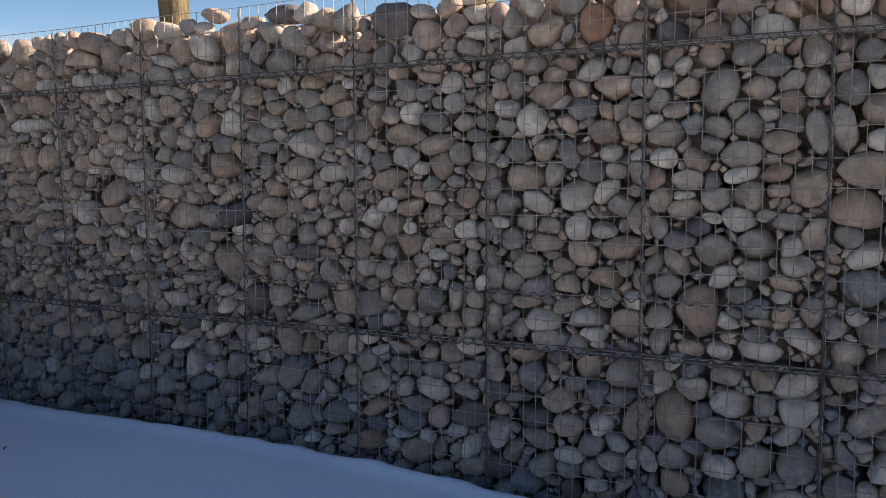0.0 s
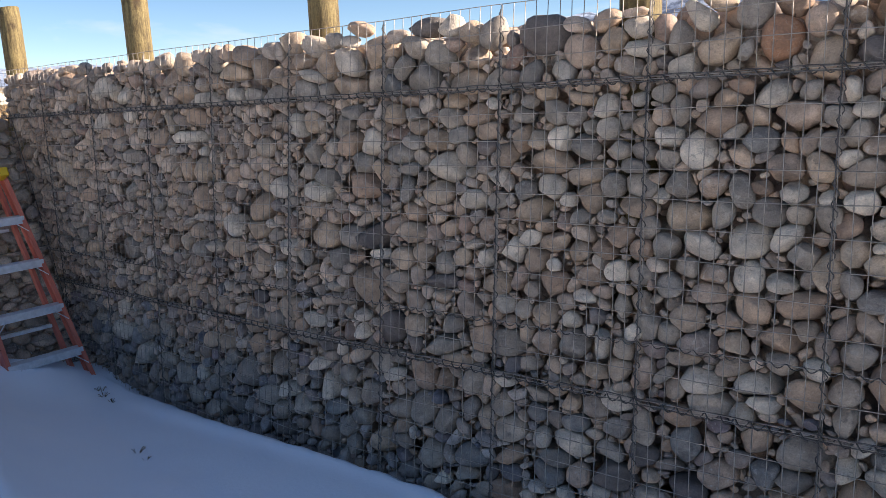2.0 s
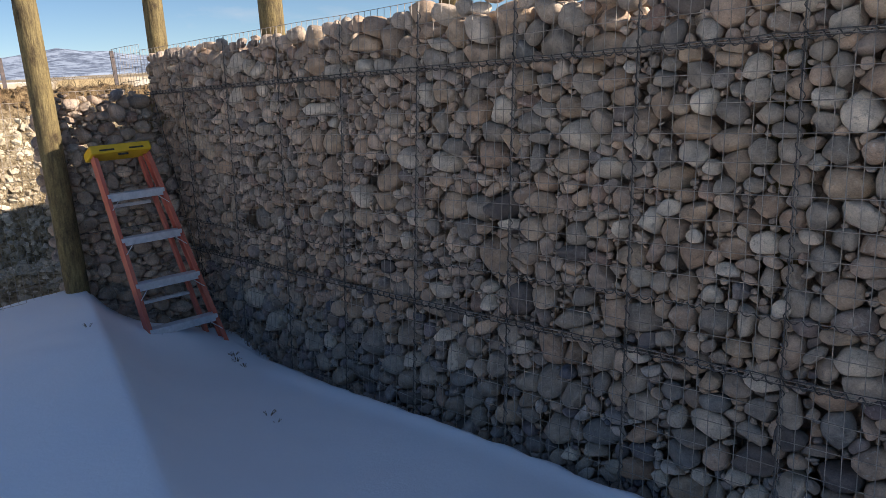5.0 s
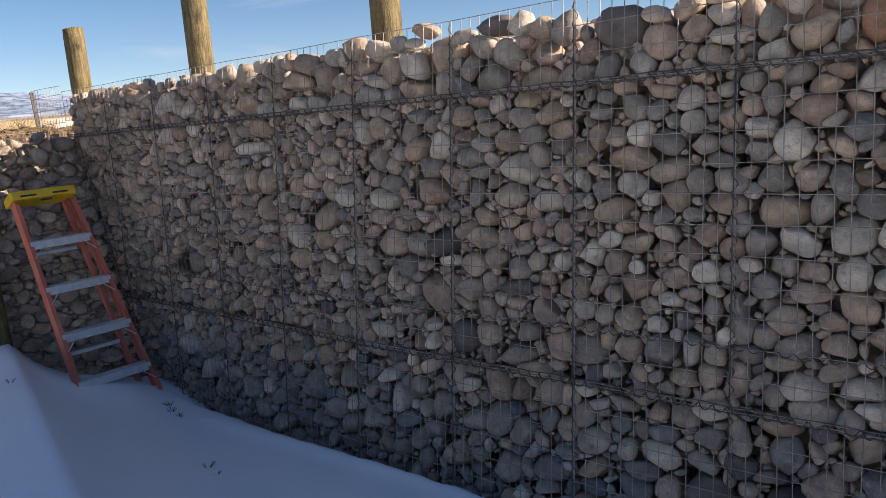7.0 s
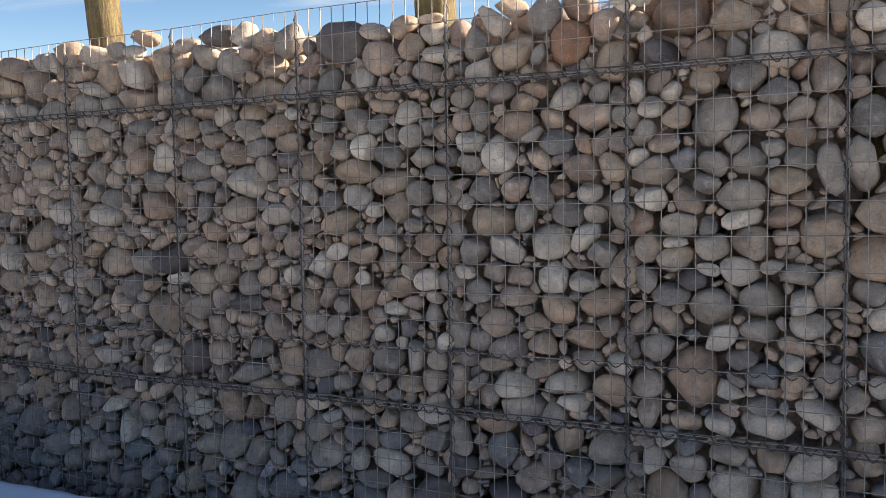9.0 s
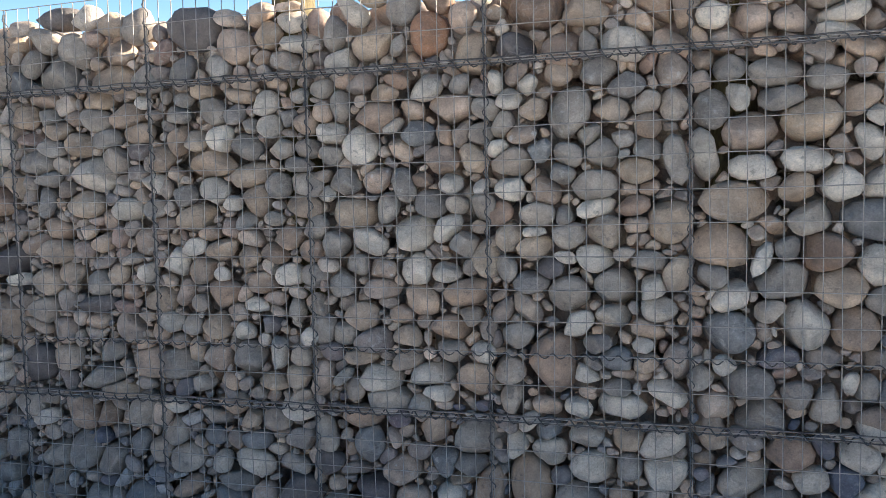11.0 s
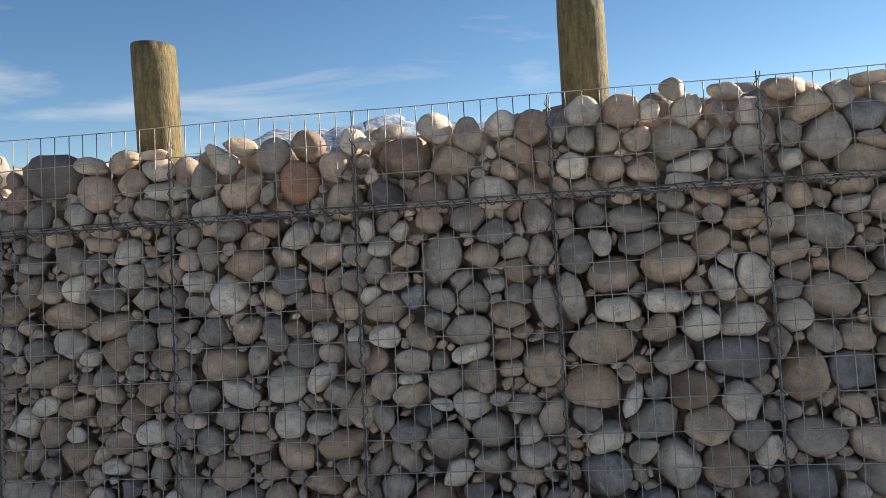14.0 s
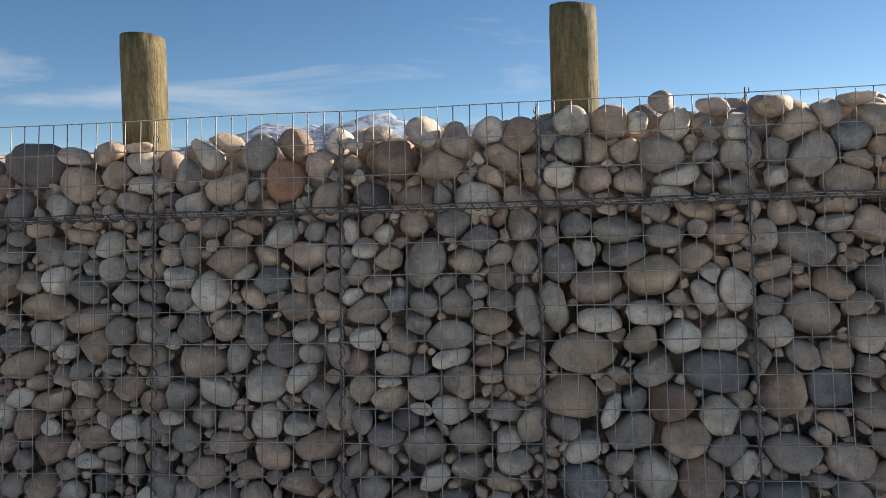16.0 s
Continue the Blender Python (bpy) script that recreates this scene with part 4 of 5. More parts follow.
MARKS += [
    (0.129, -0.073, 0.033, 0.028, 82, "white"), (0.427, -0.090, 0.057, 0.036, 9, "grey"), (0.067, -0.114, 0.039, 0.034, -4, "white"), (0.141, -0.144, 0.042, 0.035, -5, "tan"),
    (0.483, -0.146, 0.046, 0.033, 9, "grey"), (0.561, -0.156, 0.052, 0.040, 80, "grey"), (0.253, -0.156, 0.095, 0.066, 77, "grey"), (0.377, -0.161, 0.058, 0.043, -10, "tan"),
    (0.050, -0.191, 0.051, 0.028, 60, "grey"), (0.491, -0.212, 0.044, 0.040, 89, "tan"), (0.105, -0.223, 0.053, 0.029, -8, "pink"), (0.310, -0.230, 0.041, 0.033, -5, "grey"),
    (0.415, -0.249, 0.036, 0.027, -5, "grey"), (0.028, -0.265, 0.034, 0.026, 32, "white"), (0.160, -0.274, 0.040, 0.037, -3, "blue"), (0.487, -0.283, 0.044, 0.036, -24, "grey"),
]
MARKS += [
    (0.354, -0.293, 0.050, 0.048, -86, "grey"), (0.247, -0.294, 0.049, 0.041, -21, "grey"), (0.419, -0.295, 0.020, 0.012, 36, "white"), (0.078, -0.307, 0.068, 0.043, -3, "grey"),
    (0.570, -0.316, 0.092, 0.033, -79, "grey"), (0.459, -0.344, 0.068, 0.044, 6, "tan"), (0.226, -0.349, 0.045, 0.038, -20, "grey"), (0.329, -0.388, 0.078, 0.048, 7, "grey"),
    (0.064, -0.392, 0.048, 0.038, -10, "white"), (0.180, -0.398, 0.056, 0.043, -16, "tan"), (0.438, -0.453, 0.061, 0.031, 12, "tan"), (0.335, -0.457, 0.062, 0.031, 12, "white"),
    (0.033, -0.470, 0.042, 0.036, 72, "tan"), (0.149, -0.471, 0.061, 0.035, 3, "grey"), (0.237, -0.480, 0.035, 0.025, 82, "grey"), (0.547, -0.500, 0.074, 0.061, 70, "tan"),
]
MARKS += [
    (0.358, -0.526, 0.062, 0.052, -21, "tan"), (0.137, -0.532, 0.046, 0.016, -2, "white"), (0.059, -0.538, 0.053, 0.043, 73, "tan"), (0.243, -0.539, 0.053, 0.044, 8, "grey"),
    (0.135, -0.576, 0.061, 0.042, 32, "tan"), (0.416, -0.598, 0.035, 0.021, 18, "grey"), (0.240, -0.609, 0.035, 0.018, -12, "white"), (0.328, -0.612, 0.063, 0.042, -17, "white"),
    (0.489, -0.618, 0.065, 0.029, -2, "grey"), (0.185, -0.643, 0.043, 0.035, 1, "dark"), (0.049, -0.647, 0.048, 0.033, -73, "grey"), (0.568, -0.667, 0.066, 0.034, 79, "tan"),
    (0.128, -0.689, 0.062, 0.036, 4, "grey"), (0.386, -0.702, 0.067, 0.060, 11, "grey"), (0.498, -0.705, 0.045, 0.038, 10, "white"), (0.243, -0.724, 0.068, 0.060, 21, "grey"),
]
MARKS += [
    (0.519, -0.767, 0.062, 0.042, -6, "white"), (0.382, -0.790, 0.060, 0.036, -1, "grey"), (0.275, -0.815, 0.058, 0.035, 34, "white"), (0.083, -0.856, 0.056, 0.040, 20, "grey"),
    (0.470, -0.876, 0.035, 0.023, 0, "white"), (0.334, -0.879, 0.043, 0.032, 1, "grey"), (0.394, -0.925, 0.067, 0.033, -11, "blue"), (0.473, -0.935, 0.042, 0.032, 12, "tan"),
    (0.196, -0.949, 0.103, 0.094, 76, "tan"), (0.294, -0.978, 0.053, 0.026, -37, "white"), (0.391, -1.012, 0.043, 0.026, 0, "grey"), (0.540, -1.026, 0.063, 0.036, -27, "white"),
    (0.062, -1.059, 0.042, 0.040, 48, "grey"), (0.407, -1.070, 0.092, 0.029, -5, "white"), (0.272, -1.079, 0.047, 0.030, -9, "white"), (0.113, -1.134, 0.042, 0.024, 35, "white"),
]
MARKS += [
    (0.176, -1.162, 0.049, 0.037, 33, "blue"), (0.421, -1.172, 0.050, 0.044, 8, "tan"), (0.295, -1.172, 0.055, 0.041, 3, "grey"), (0.527, -1.181, 0.071, 0.040, 17, "white"),
    (0.071, -1.216, 0.042, 0.037, 74, "white"), (0.177, -1.228, 0.059, 0.053, 12, "white"), (0.426, -1.265, 0.042, 0.039, 66, "grey"), (0.533, -1.273, 0.068, 0.052, 13, "white"),
    (0.317, -1.275, 0.069, 0.053, 4, "white"), (0.117, -1.338, 0.110, 0.068, -81, "tan"), (0.396, -1.359, 0.040, 0.034, 8, "tan"), (0.267, -1.389, 0.076, 0.070, 41, "grey"),
    (0.536, -1.470, 0.070, 0.067, 49, "grey"), (0.400, -1.473, 0.066, 0.061, 15, "grey"), (0.121, -1.498, 0.055, 0.048, -46, "grey"), (0.025, -1.514, 0.055, 0.025, -65, "white"),
]
MARKS += [
    (0.274, -1.514, 0.078, 0.042, 8, "white"), (0.118, -1.595, 0.058, 0.051, 1, "tan"), (0.292, -1.601, 0.081, 0.058, 6, "blue"), (0.500, -1.616, 0.112, 0.062, 3, "white"),
    (0.173, -1.678, 0.089, 0.039, -8, "grey"), (0.507, -1.709, 0.039, 0.037, 45, "grey"), (0.355, -1.714, 0.036, 0.028, 34, "white"),
]
MARKS += [
    (0.988, 0.307, 0.039, 0.031, -7, "grey"), (0.710, 0.261, 0.051, 0.042, -7, "white"), (0.827, 0.251, 0.057, 0.045, -7, "tan"), (0.910, 0.250, 0.034, 0.030, 89, "white"),
    (1.024, 0.235, 0.058, 0.036, 82, "white"), (1.208, 0.219, 0.057, 0.038, 82, "white"), (1.120, 0.218, 0.050, 0.019, -66, "grey"), (0.638, 0.203, 0.031, 0.020, 83, "grey"),
    (0.780, 0.177, 0.048, 0.040, 80, "tan"), (0.704, 0.175, 0.044, 0.041, -12, "grey"), (0.871, 0.162, 0.050, 0.031, 6, "pink"), (0.977, 0.153, 0.073, 0.058, 1, "grey"),
    (1.107, 0.151, 0.049, 0.023, 38, "grey"), (1.202, 0.144, 0.057, 0.050, -5, "grey"), (0.674, 0.099, 0.047, 0.045, -10, "white"), (0.782, 0.082, 0.050, 0.041, -5, "pink"),
]
MARKS += [
    (1.021, 0.082, 0.075, 0.030, 12, "white"), (0.889, 0.075, 0.056, 0.037, -4, "pink"), (1.202, 0.043, 0.057, 0.047, -4, "grey"), (1.008, 0.023, 0.061, 0.030, -9, "white"),
    (0.716, -0.057, 0.049, 0.038, -9, "grey"), (1.073, -0.079, 0.028, 0.026, -31, "pink"), (0.843, -0.082, 0.080, 0.044, -5, "grey"), (1.162, -0.096, 0.060, 0.031, 5, "tan"),
    (0.985, -0.099, 0.062, 0.034, -6, "grey"), (0.743, -0.142, 0.046, 0.030, -74, "white"), (0.858, -0.146, 0.069, 0.039, 5, "grey"), (1.062, -0.168, 0.052, 0.038, 8, "tan"),
    (0.668, -0.174, 0.060, 0.049, 88, "grey"), (1.109, -0.210, 0.032, 0.030, -56, "white"), (0.945, -0.219, 0.086, 0.068, 8, "tan"), (0.777, -0.242, 0.077, 0.062, 8, "pink"),
]
MARKS += [
    (1.181, -0.262, 0.066, 0.049, -89, "white"), (1.093, -0.280, 0.058, 0.031, -70, "white"), (0.650, -0.306, 0.089, 0.034, -81, "white"), (0.928, -0.324, 0.076, 0.036, 4, "white"),
    (0.787, -0.347, 0.078, 0.034, 0, "white"), (1.140, -0.395, 0.074, 0.042, 18, "white"), (1.018, -0.397, 0.059, 0.053, -46, "white"), (0.904, -0.412, 0.057, 0.040, 23, "tan"),
    (0.732, -0.446, 0.115, 0.058, -6, "tan"), (0.943, -0.495, 0.073, 0.050, 12, "grey"), (1.118, -0.507, 0.107, 0.058, -9, "blue"), (0.693, -0.574, 0.083, 0.068, -4, "tan"),
    (0.874, -0.580, 0.039, 0.037, -14, "grey"), (0.983, -0.596, 0.077, 0.060, 1, "red"), (0.812, -0.612, 0.067, 0.020, 65, "white"), (1.121, -0.634, 0.060, 0.051, 89, "white"),
]
MARKS += [
    (1.205, -0.659, 0.033, 0.031, -72, "grey"), (0.670, -0.667, 0.042, 0.041, -14, "grey"), (0.868, -0.682, 0.082, 0.051, 3, "grey"), (1.023, -0.695, 0.072, 0.054, 14, "tan"),
    (0.724, -0.729, 0.061, 0.041, 41, "white"), (1.142, -0.732, 0.063, 0.044, 20, "grey"), (0.826, -0.766, 0.046, 0.028, 20, "grey"), (1.182, -0.775, 0.054, 0.035, 88, "white"),
    (0.921, -0.811, 0.076, 0.072, -10, "white"), (1.071, -0.814, 0.074, 0.061, 22, "tan"), (0.717, -0.833, 0.081, 0.063, 16, "blue"), (0.706, -0.929, 0.037, 0.028, -12, "white"),
    (1.047, -0.969, 0.041, 0.023, 72, "white"), (0.637, -0.973, 0.038, 0.032, 24, "grey"), (0.773, -0.983, 0.076, 0.050, 5, "grey"), (1.087, -0.987, 0.045, 0.029, -89, "grey"),
]
MARKS += [
    (1.168, -1.005, 0.048, 0.045, -7, "blue"), (0.907, -1.011, 0.047, 0.042, -1, "grey"), (0.989, -1.035, 0.069, 0.037, 58, "grey"), (0.805, -1.090, 0.064, 0.061, 5, "grey"),
    (1.136, -1.118, 0.070, 0.055, -39, "white"), (0.667, -1.135, 0.093, 0.035, -73, "tan"), (1.071, -1.180, 0.066, 0.050, 0, "white"), (0.888, -1.189, 0.074, 0.054, 7, "tan"),
    (1.161, -1.206, 0.046, 0.038, 29, "white"), (0.946, -1.266, 0.050, 0.040, 2, "white"), (0.768, -1.280, 0.097, 0.050, 28, "grey"), (1.121, -1.304, 0.085, 0.042, 39, "white"),
    (0.853, -1.353, 0.085, 0.048, -4, "grey"), (0.988, -1.360, 0.057, 0.055, 12, "blue"), (1.113, -1.413, 0.066, 0.044, 2, "grey"), (0.817, -1.437, 0.077, 0.048, 16, "white"),
]
MARKS += [
    (0.971, -1.443, 0.065, 0.037, 89, "dark"), (1.046, -1.451, 0.037, 0.033, 6, "white"), (1.165, -1.519, 0.053, 0.048, -49, "white"), (0.854, -1.536, 0.074, 0.051, -5, "tan"),
    (0.757, -1.538, 0.052, 0.036, 82, "white"), (0.676, -1.540, 0.067, 0.051, -79, "grey"), (1.126, -1.607, 0.048, 0.047, -11, "grey"), (0.846, -1.612, 0.071, 0.032, -8, "grey"),
    (0.961, -1.612, 0.060, 0.056, 5, "blue"), (1.041, -1.640, 0.044, 0.035, -89, "blue"), (0.775, -1.669, 0.058, 0.041, 4, "grey"), (0.675, -1.672, 0.048, 0.033, 4, "grey"),
    (0.919, -1.725, 0.100, 0.053, -7, "tan"), (1.130, -1.727, 0.080, 0.076, -18, "pink"),
]
MARKS += [
    (1.455, 0.257, 0.046, 0.043, -6, "grey"), (1.374, 0.222, 0.067, 0.043, 29, "tan"), (1.525, 0.184, 0.055, 0.046, -4, "blue"), (1.313, 0.143, 0.043, 0.038, -78, "grey"),
    (1.406, 0.136, 0.074, 0.073, 3, "grey"), (1.306, 0.069, 0.037, 0.034, 82, "white"), (1.505, 0.045, 0.091, 0.049, -4, "tan"), (1.373, 0.030, 0.053, 0.026, -4, "tan"),
    (1.260, -0.111, 0.055, 0.039, 86, "grey"), (1.387, -0.135, 0.092, 0.053, -27, "grey"), (1.284, -0.205, 0.066, 0.041, 34, "tan"), (1.455, -0.247, 0.054, 0.046, -17, "tan"),
    (1.299, -0.256, 0.054, 0.034, -6, "tan"), (1.270, -0.311, 0.039, 0.032, 1, "grey"), (1.391, -0.337, 0.084, 0.064, -21, "grey"), (1.286, -0.386, 0.052, 0.042, 80, "white"),
]
MARKS += [
    (1.363, -0.454, 0.052, 0.039, -19, "grey"), (1.446, -0.458, 0.060, 0.041, -6, "tan"), (1.440, -0.553, 0.076, 0.061, -9, "blue"), (1.299, -0.556, 0.094, 0.061, -89, "tan"),
    (1.435, -0.650, 0.046, 0.032, -17, "tan"), (1.398, -0.682, 0.038, 0.022, -30, "tan"), (1.322, -0.737, 0.077, 0.056, -4, "grey"), (1.478, -0.857, 0.044, 0.042, -53, "grey"),
    (1.309, -0.870, 0.081, 0.051, -2, "blue"), (1.410, -0.897, 0.040, 0.034, -6, "white"), (1.310, -0.981, 0.086, 0.044, -1, "grey"), (1.451, -0.991, 0.048, 0.046, -62, "tan"),
    (1.304, -1.075, 0.092, 0.045, -1, "grey"), (1.476, -1.093, 0.056, 0.051, -9, "grey"), (1.298, -1.214, 0.084, 0.048, 29, "tan"), (1.410, -1.249, 0.083, 0.055, 31, "tan"),
]
MARKS += [
    (1.251, -1.339, 0.050, 0.039, -89, "blue"), (1.420, -1.363, 0.071, 0.064, -1, "tan"), (1.293, -1.464, 0.065, 0.062, 87, "white"), (1.453, -1.503, 0.078, 0.049, 0, "grey"),
    (1.251, -1.555, 0.035, 0.026, 44, "grey"), (1.500, -1.596, 0.052, 0.046, -7, "blue"), (1.329, -1.611, 0.085, 0.076, -29, "tan"), (1.432, -1.666, 0.037, 0.031, 36, "grey"),
    (1.336, -1.739, 0.101, 0.063, -5, "grey"), (1.446, -1.764, 0.050, 0.020, -62, "white"),
]
MARKS_TOP = [m for m in MARKS if m[1] > 0.0]
MARKS_MID = [m for m in MARKS if MID_V < m[1] <= 0.0]
MARKS_LOW = [m for m in MARKS if m[1] <= MID_V]


def stone_size(u, tier):
    base = 0.088 if u > 0.6 else 0.080 if u > -0.6 else 0.068 if u > -1.2 else 0.064 if u > -2.5 else 0.062
    return {"top": max(base, 0.070), "mid": base, "low": max(base, 0.068) * 0.95}[tier]


COLUMNS = range(-9, 4)
for k in COLUMNS:
    u0, u1 = PANEL * k, PANEL * (k + 1)
    um = (u0 + u1) / 2
    mine = lambda marks: [m for m in marks if u0 <= m[0] < u1]
    fill = 0.265 if k in (-2, -1) else 0.325 if k >= 1 else 0.295 if k == 0 else 0.30
    gabion(wall_point, u0, u1, 0.008, fill, stone_size(um, "top"), rng, "wire gabion basket of rounded river stones, top tier", 3, mine(MARKS_TOP), ragged=0.05, lid=TOP_V + 0.01 - fill)
    gabion(wall_point, u0, u1, MID_V + 0.006, 0.0, stone_size(um, "mid"), rng, "tall wire gabion basket packed with river stones", 11, mine(MARKS_MID), lace_top=True)
    gabion(wall_point, u0, u1, LOW_V, MID_V - 0.006, stone_size(um, "low"), rng, "wire gabion basket of river stones, foot in snow", 8, mine(MARKS_LOW), lace_top=True)


# ---- ground ----
def snow_height(x, y):
    foot = 0.005 + 0.035 * smooth(-4.4, -3.6, x) + 0.07 * math.exp(-((x + 1.8) / 1.3) ** 2)  + 0.10 * math.exp(-((x + 4.55) / 0.45) ** 2 - ((y + 0.40) / 0.4) ** 2) - 0.035 * smooth(0.0, 1.2, x) + 0.05 * math.exp(-((x + 4.5) / 0.4) ** 2 - ((y + 0.55) / 0.3) ** 2)
    crest = -1.60 + 0.285 * (-x - 2.2)
    amp = 0.44 * smooth(0.6, -3.8, x) * smooth(-6.6, -5.3, x)
    d = y - crest
    if d > 0:
        mound = amp * (0.9 * math.exp(-d / 0.24) + 0.1 * (1 - smooth(0.0, 0.85, d)))
    else:
        mound = amp * (1 - 0.55 * smooth(0.0, -2.4, d))
    away = -0.45 * smooth(-5.6, -6.3, x) * smooth(-1.6, -0.6, y)
    wave = 0.025 * noise.noise(Vector((x * 0.9, y * 0.9, 3.0))) + 0.006 * noise.noise(Vector((x * 4, y * 4, 7.0)))
    lip = (0.022 + 0.014 * noise.noise(Vector((x * 1.6, 2.0, 0)))) * math.exp(-((y + 0.27) / 0.06) ** 2) * smooth(-3.9, -3.3, x)
    face = -1.75 * math.tan(batter(x)) + 0.025 * noise.noise(Vector((x * 5, 9.0, 1.0)))
    melt = -0.10 * smooth(face - 0.075, face - 0.02, y) * smooth(-4.4, -3.9, x)
    return foot + mound + away + wave + lip + melt


def grid_mesh(name, xs, ys, height, mat):
    verts = [(x, y, height(x, y)) for y in ys for x in xs]
    nx = len(xs)
    faces = [(j * nx + i, j * nx + i + 1, (j + 1) * nx + i + 1, (j + 1) * nx + i) for j in range(len(ys) - 1) for i in range(nx - 1)]
    return mesh_data(name, verts, faces, mat)


ground = new("ground", grid_mesh("ground", np.r_[-40, -25, -15, -10, np.linspace(-8.6, 4, 250), 6, 10, 20, 40], np.r_[-40, -25, -15, -10, np.linspace(-7, -2.65, 60), np.linspace(-2.6, 0.3, 130)], snow_height, snow_mat))
tagged(ground, "smooth drifted snow in the shade of the wall", "snow", kind="structure")


def terrace_height(x, y):
    return 1.84 + 0.05 * noise.noise(Vector((x * 0.7, y * 0.7, 0))) + 0.02 * noise.noise(Vector((x * 4, y * 4, 0))) - 1.7 * smooth(-6.0, -6.9, x) * smooth(2.2, 1.0, y)


terrace = new("terrace_ground", grid_mesh("terrace_ground", np.r_[np.linspace(-7.4, 6, 90), 10, 20, 40], np.r_[np.linspace(0.3, 8, 60), 12, 20, 40], terrace_height, plain_mat))
tagged(terrace, "dry grass and patchy snow behind the wall", "ground", kind="structure")


def bank_height(x, y):
    edge = -8.15 + 0.18 * noise.noise(Vector((y * 0.9, 3.0, 1.0)))
    rise = max(smooth(edge + 0.20, edge - 0.35, x), smooth(1.4, 2.2, y))
    talus = 0.35 * smooth(edge + 1.1, edge + 0.1, x)
    rough = 0.14 * noise.noise(Vector((x * 1.7, y * 1.7, 4))) + 0.16 * noise.noise(Vector((x * 5, y * 5, 9))) + 0.10 * noise.noise(Vector((x * 13, y * 13, 2)))
    face = 1.0 if 0.05 < rise < 0.95 else 0.45
    return -0.16 + max(2.02 * rise, talus) + rough * face * (0.4 + 0.6 * rise)


bank = new("earth_bank", grid_mesh("earth_bank", np.r_[-40, -25, -16, np.linspace(-12, -9.1, 30), np.linspace(-9.0, -7.6, 80), np.linspace(-7.5, -5.7, 26)], np.r_[-40, -20, -10, np.linspace(-6, -3.1, 20), np.linspace(-3, 2.4, 150), np.linspace(2.5, 6, 20), 12, 40], bank_height, soil_mat))
tagged(bank, "cut bank of gravelly soil lit by the sun", "bank", kind="structure")


def plain_height(x, y):
    r = math.hypot(x, y)
    near = max(abs(x), abs(y)) < 39
    return -3.0 if near else 1.75 + 0.034 * (r - 10) + 0.6 * noise.noise(Vector((x * 0.03, y * 0.03, 0)))


rim = np.r_[-4500, -2600, -1500, -900, -500, -300, -180, -110, -70, -50, -39.5, -38.5]
plain = new("plain_ground", grid_mesh("plain_ground", np.r_[rim, -20, 0, 20, -rim[::-1]], np.r_[rim, -20, 0, 20, -rim[::-1]], plain_height, plain_mat))
tagged(plain, "wide winter plain of dry grass and snow", "plain", kind="structure")


def mountains():
    verts, faces = [], []
    az = np.linspace(-120, 75, 260)
    rad = np.linspace(2000, 3900, 22)
    for a in az:
        tall = 40 + 250 * math.exp(-((a + 13) / 24) ** 2) + 40 * math.exp(-((a + 12.6) / 2.5) ** 2) + 62 * math.exp(-((a + 72) / 14) ** 2)
        for r in rad:
            x, y = r * math.sin(radians(a)), r * math.cos(radians(a))
            f = math.exp(-((r - 3000) / 520) ** 2)
            ridge = 1 - abs(noise.noise(Vector((x * 0.0021, y * 0.0021, 5)))) * 1.1
            fine = noise.noise(Vector((x * 0.008, y * 0.008, 2))) * 0.14 + noise.noise(Vector((x * 0.02, y * 0.02, 2))) * 0.05
            verts.append((x, y, (20 if r > 2001 else -60) + 0.026 * r + tall * f * (0.55 * ridge + 0.35 + fine)))
    n = len(rad)
    for i in range(len(az) - 1):
        for j in range(n - 1):
            faces.append((i * n + j, (i + 1) * n + j, (i + 1) * n + j + 1, i * n + j + 1))
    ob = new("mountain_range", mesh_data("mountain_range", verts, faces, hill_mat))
    tagged(ob, "distant mountains streaked with snow, blue haze in their colour", "mountains", kind="structure")


mountains()


# ---- stones inside the wall and behind its face ----
def loose_stones(name, places, label, mat=None, broken=False, level=2):
    """Many rounded stones in one mesh: (place, size)."""
    ico = bmesh.new()
    bmesh.ops.create_icosphere(ico, subdivisions=1 if broken else level, radius=1.0)
    ico.verts.ensure_lookup_table()
    sv = np.array([v.co[:] for v in ico.verts])
    sf = [tuple(v.index for v in f.verts) for f in ico.faces]
    ico.free()
    verts, faces = [], []
    for p, r in places:
        rot = np.array(Euler((rng.uniform(-0.5, 0.5), rng.uniform(-0.5, 0.5), rng.uniform(0, 6.3))).to_matrix())
        scale = np.array([r * rng.uniform(0.9, 1.35), r * rng.uniform(0.8, 1.1), r * rng.uniform(0.6, 0.9)])
        pts = (sv * scale * (1 + 0.07 * np.sin(sv[:, [1, 2, 0]] * 3 + rng.uniform(0, 6)))) @ rot.T + np.array(p)
        if broken:
            cut = np.array([[rng.gauss(0, 1) for _ in range(3)] for _ in range(5)])
            cut /= np.linalg.norm(cut, axis=1, keepdims=True)
            rel = pts - np.array(p)
            for nrm in cut:
                rel = rel - np.maximum(rel @ nrm - 0.5 * r, 0)[:, None] * nrm
            pts = rel + np.array(p)
        base = len(verts)
        verts.extend(map(tuple, pts))
        faces.extend(tuple(base + i for i in f) for f in sf)
    ob = new(name, mesh_data(name, verts, faces, mat or inner_mat, not broken))
    return tagged(ob, label, "stones", kind="stuff")


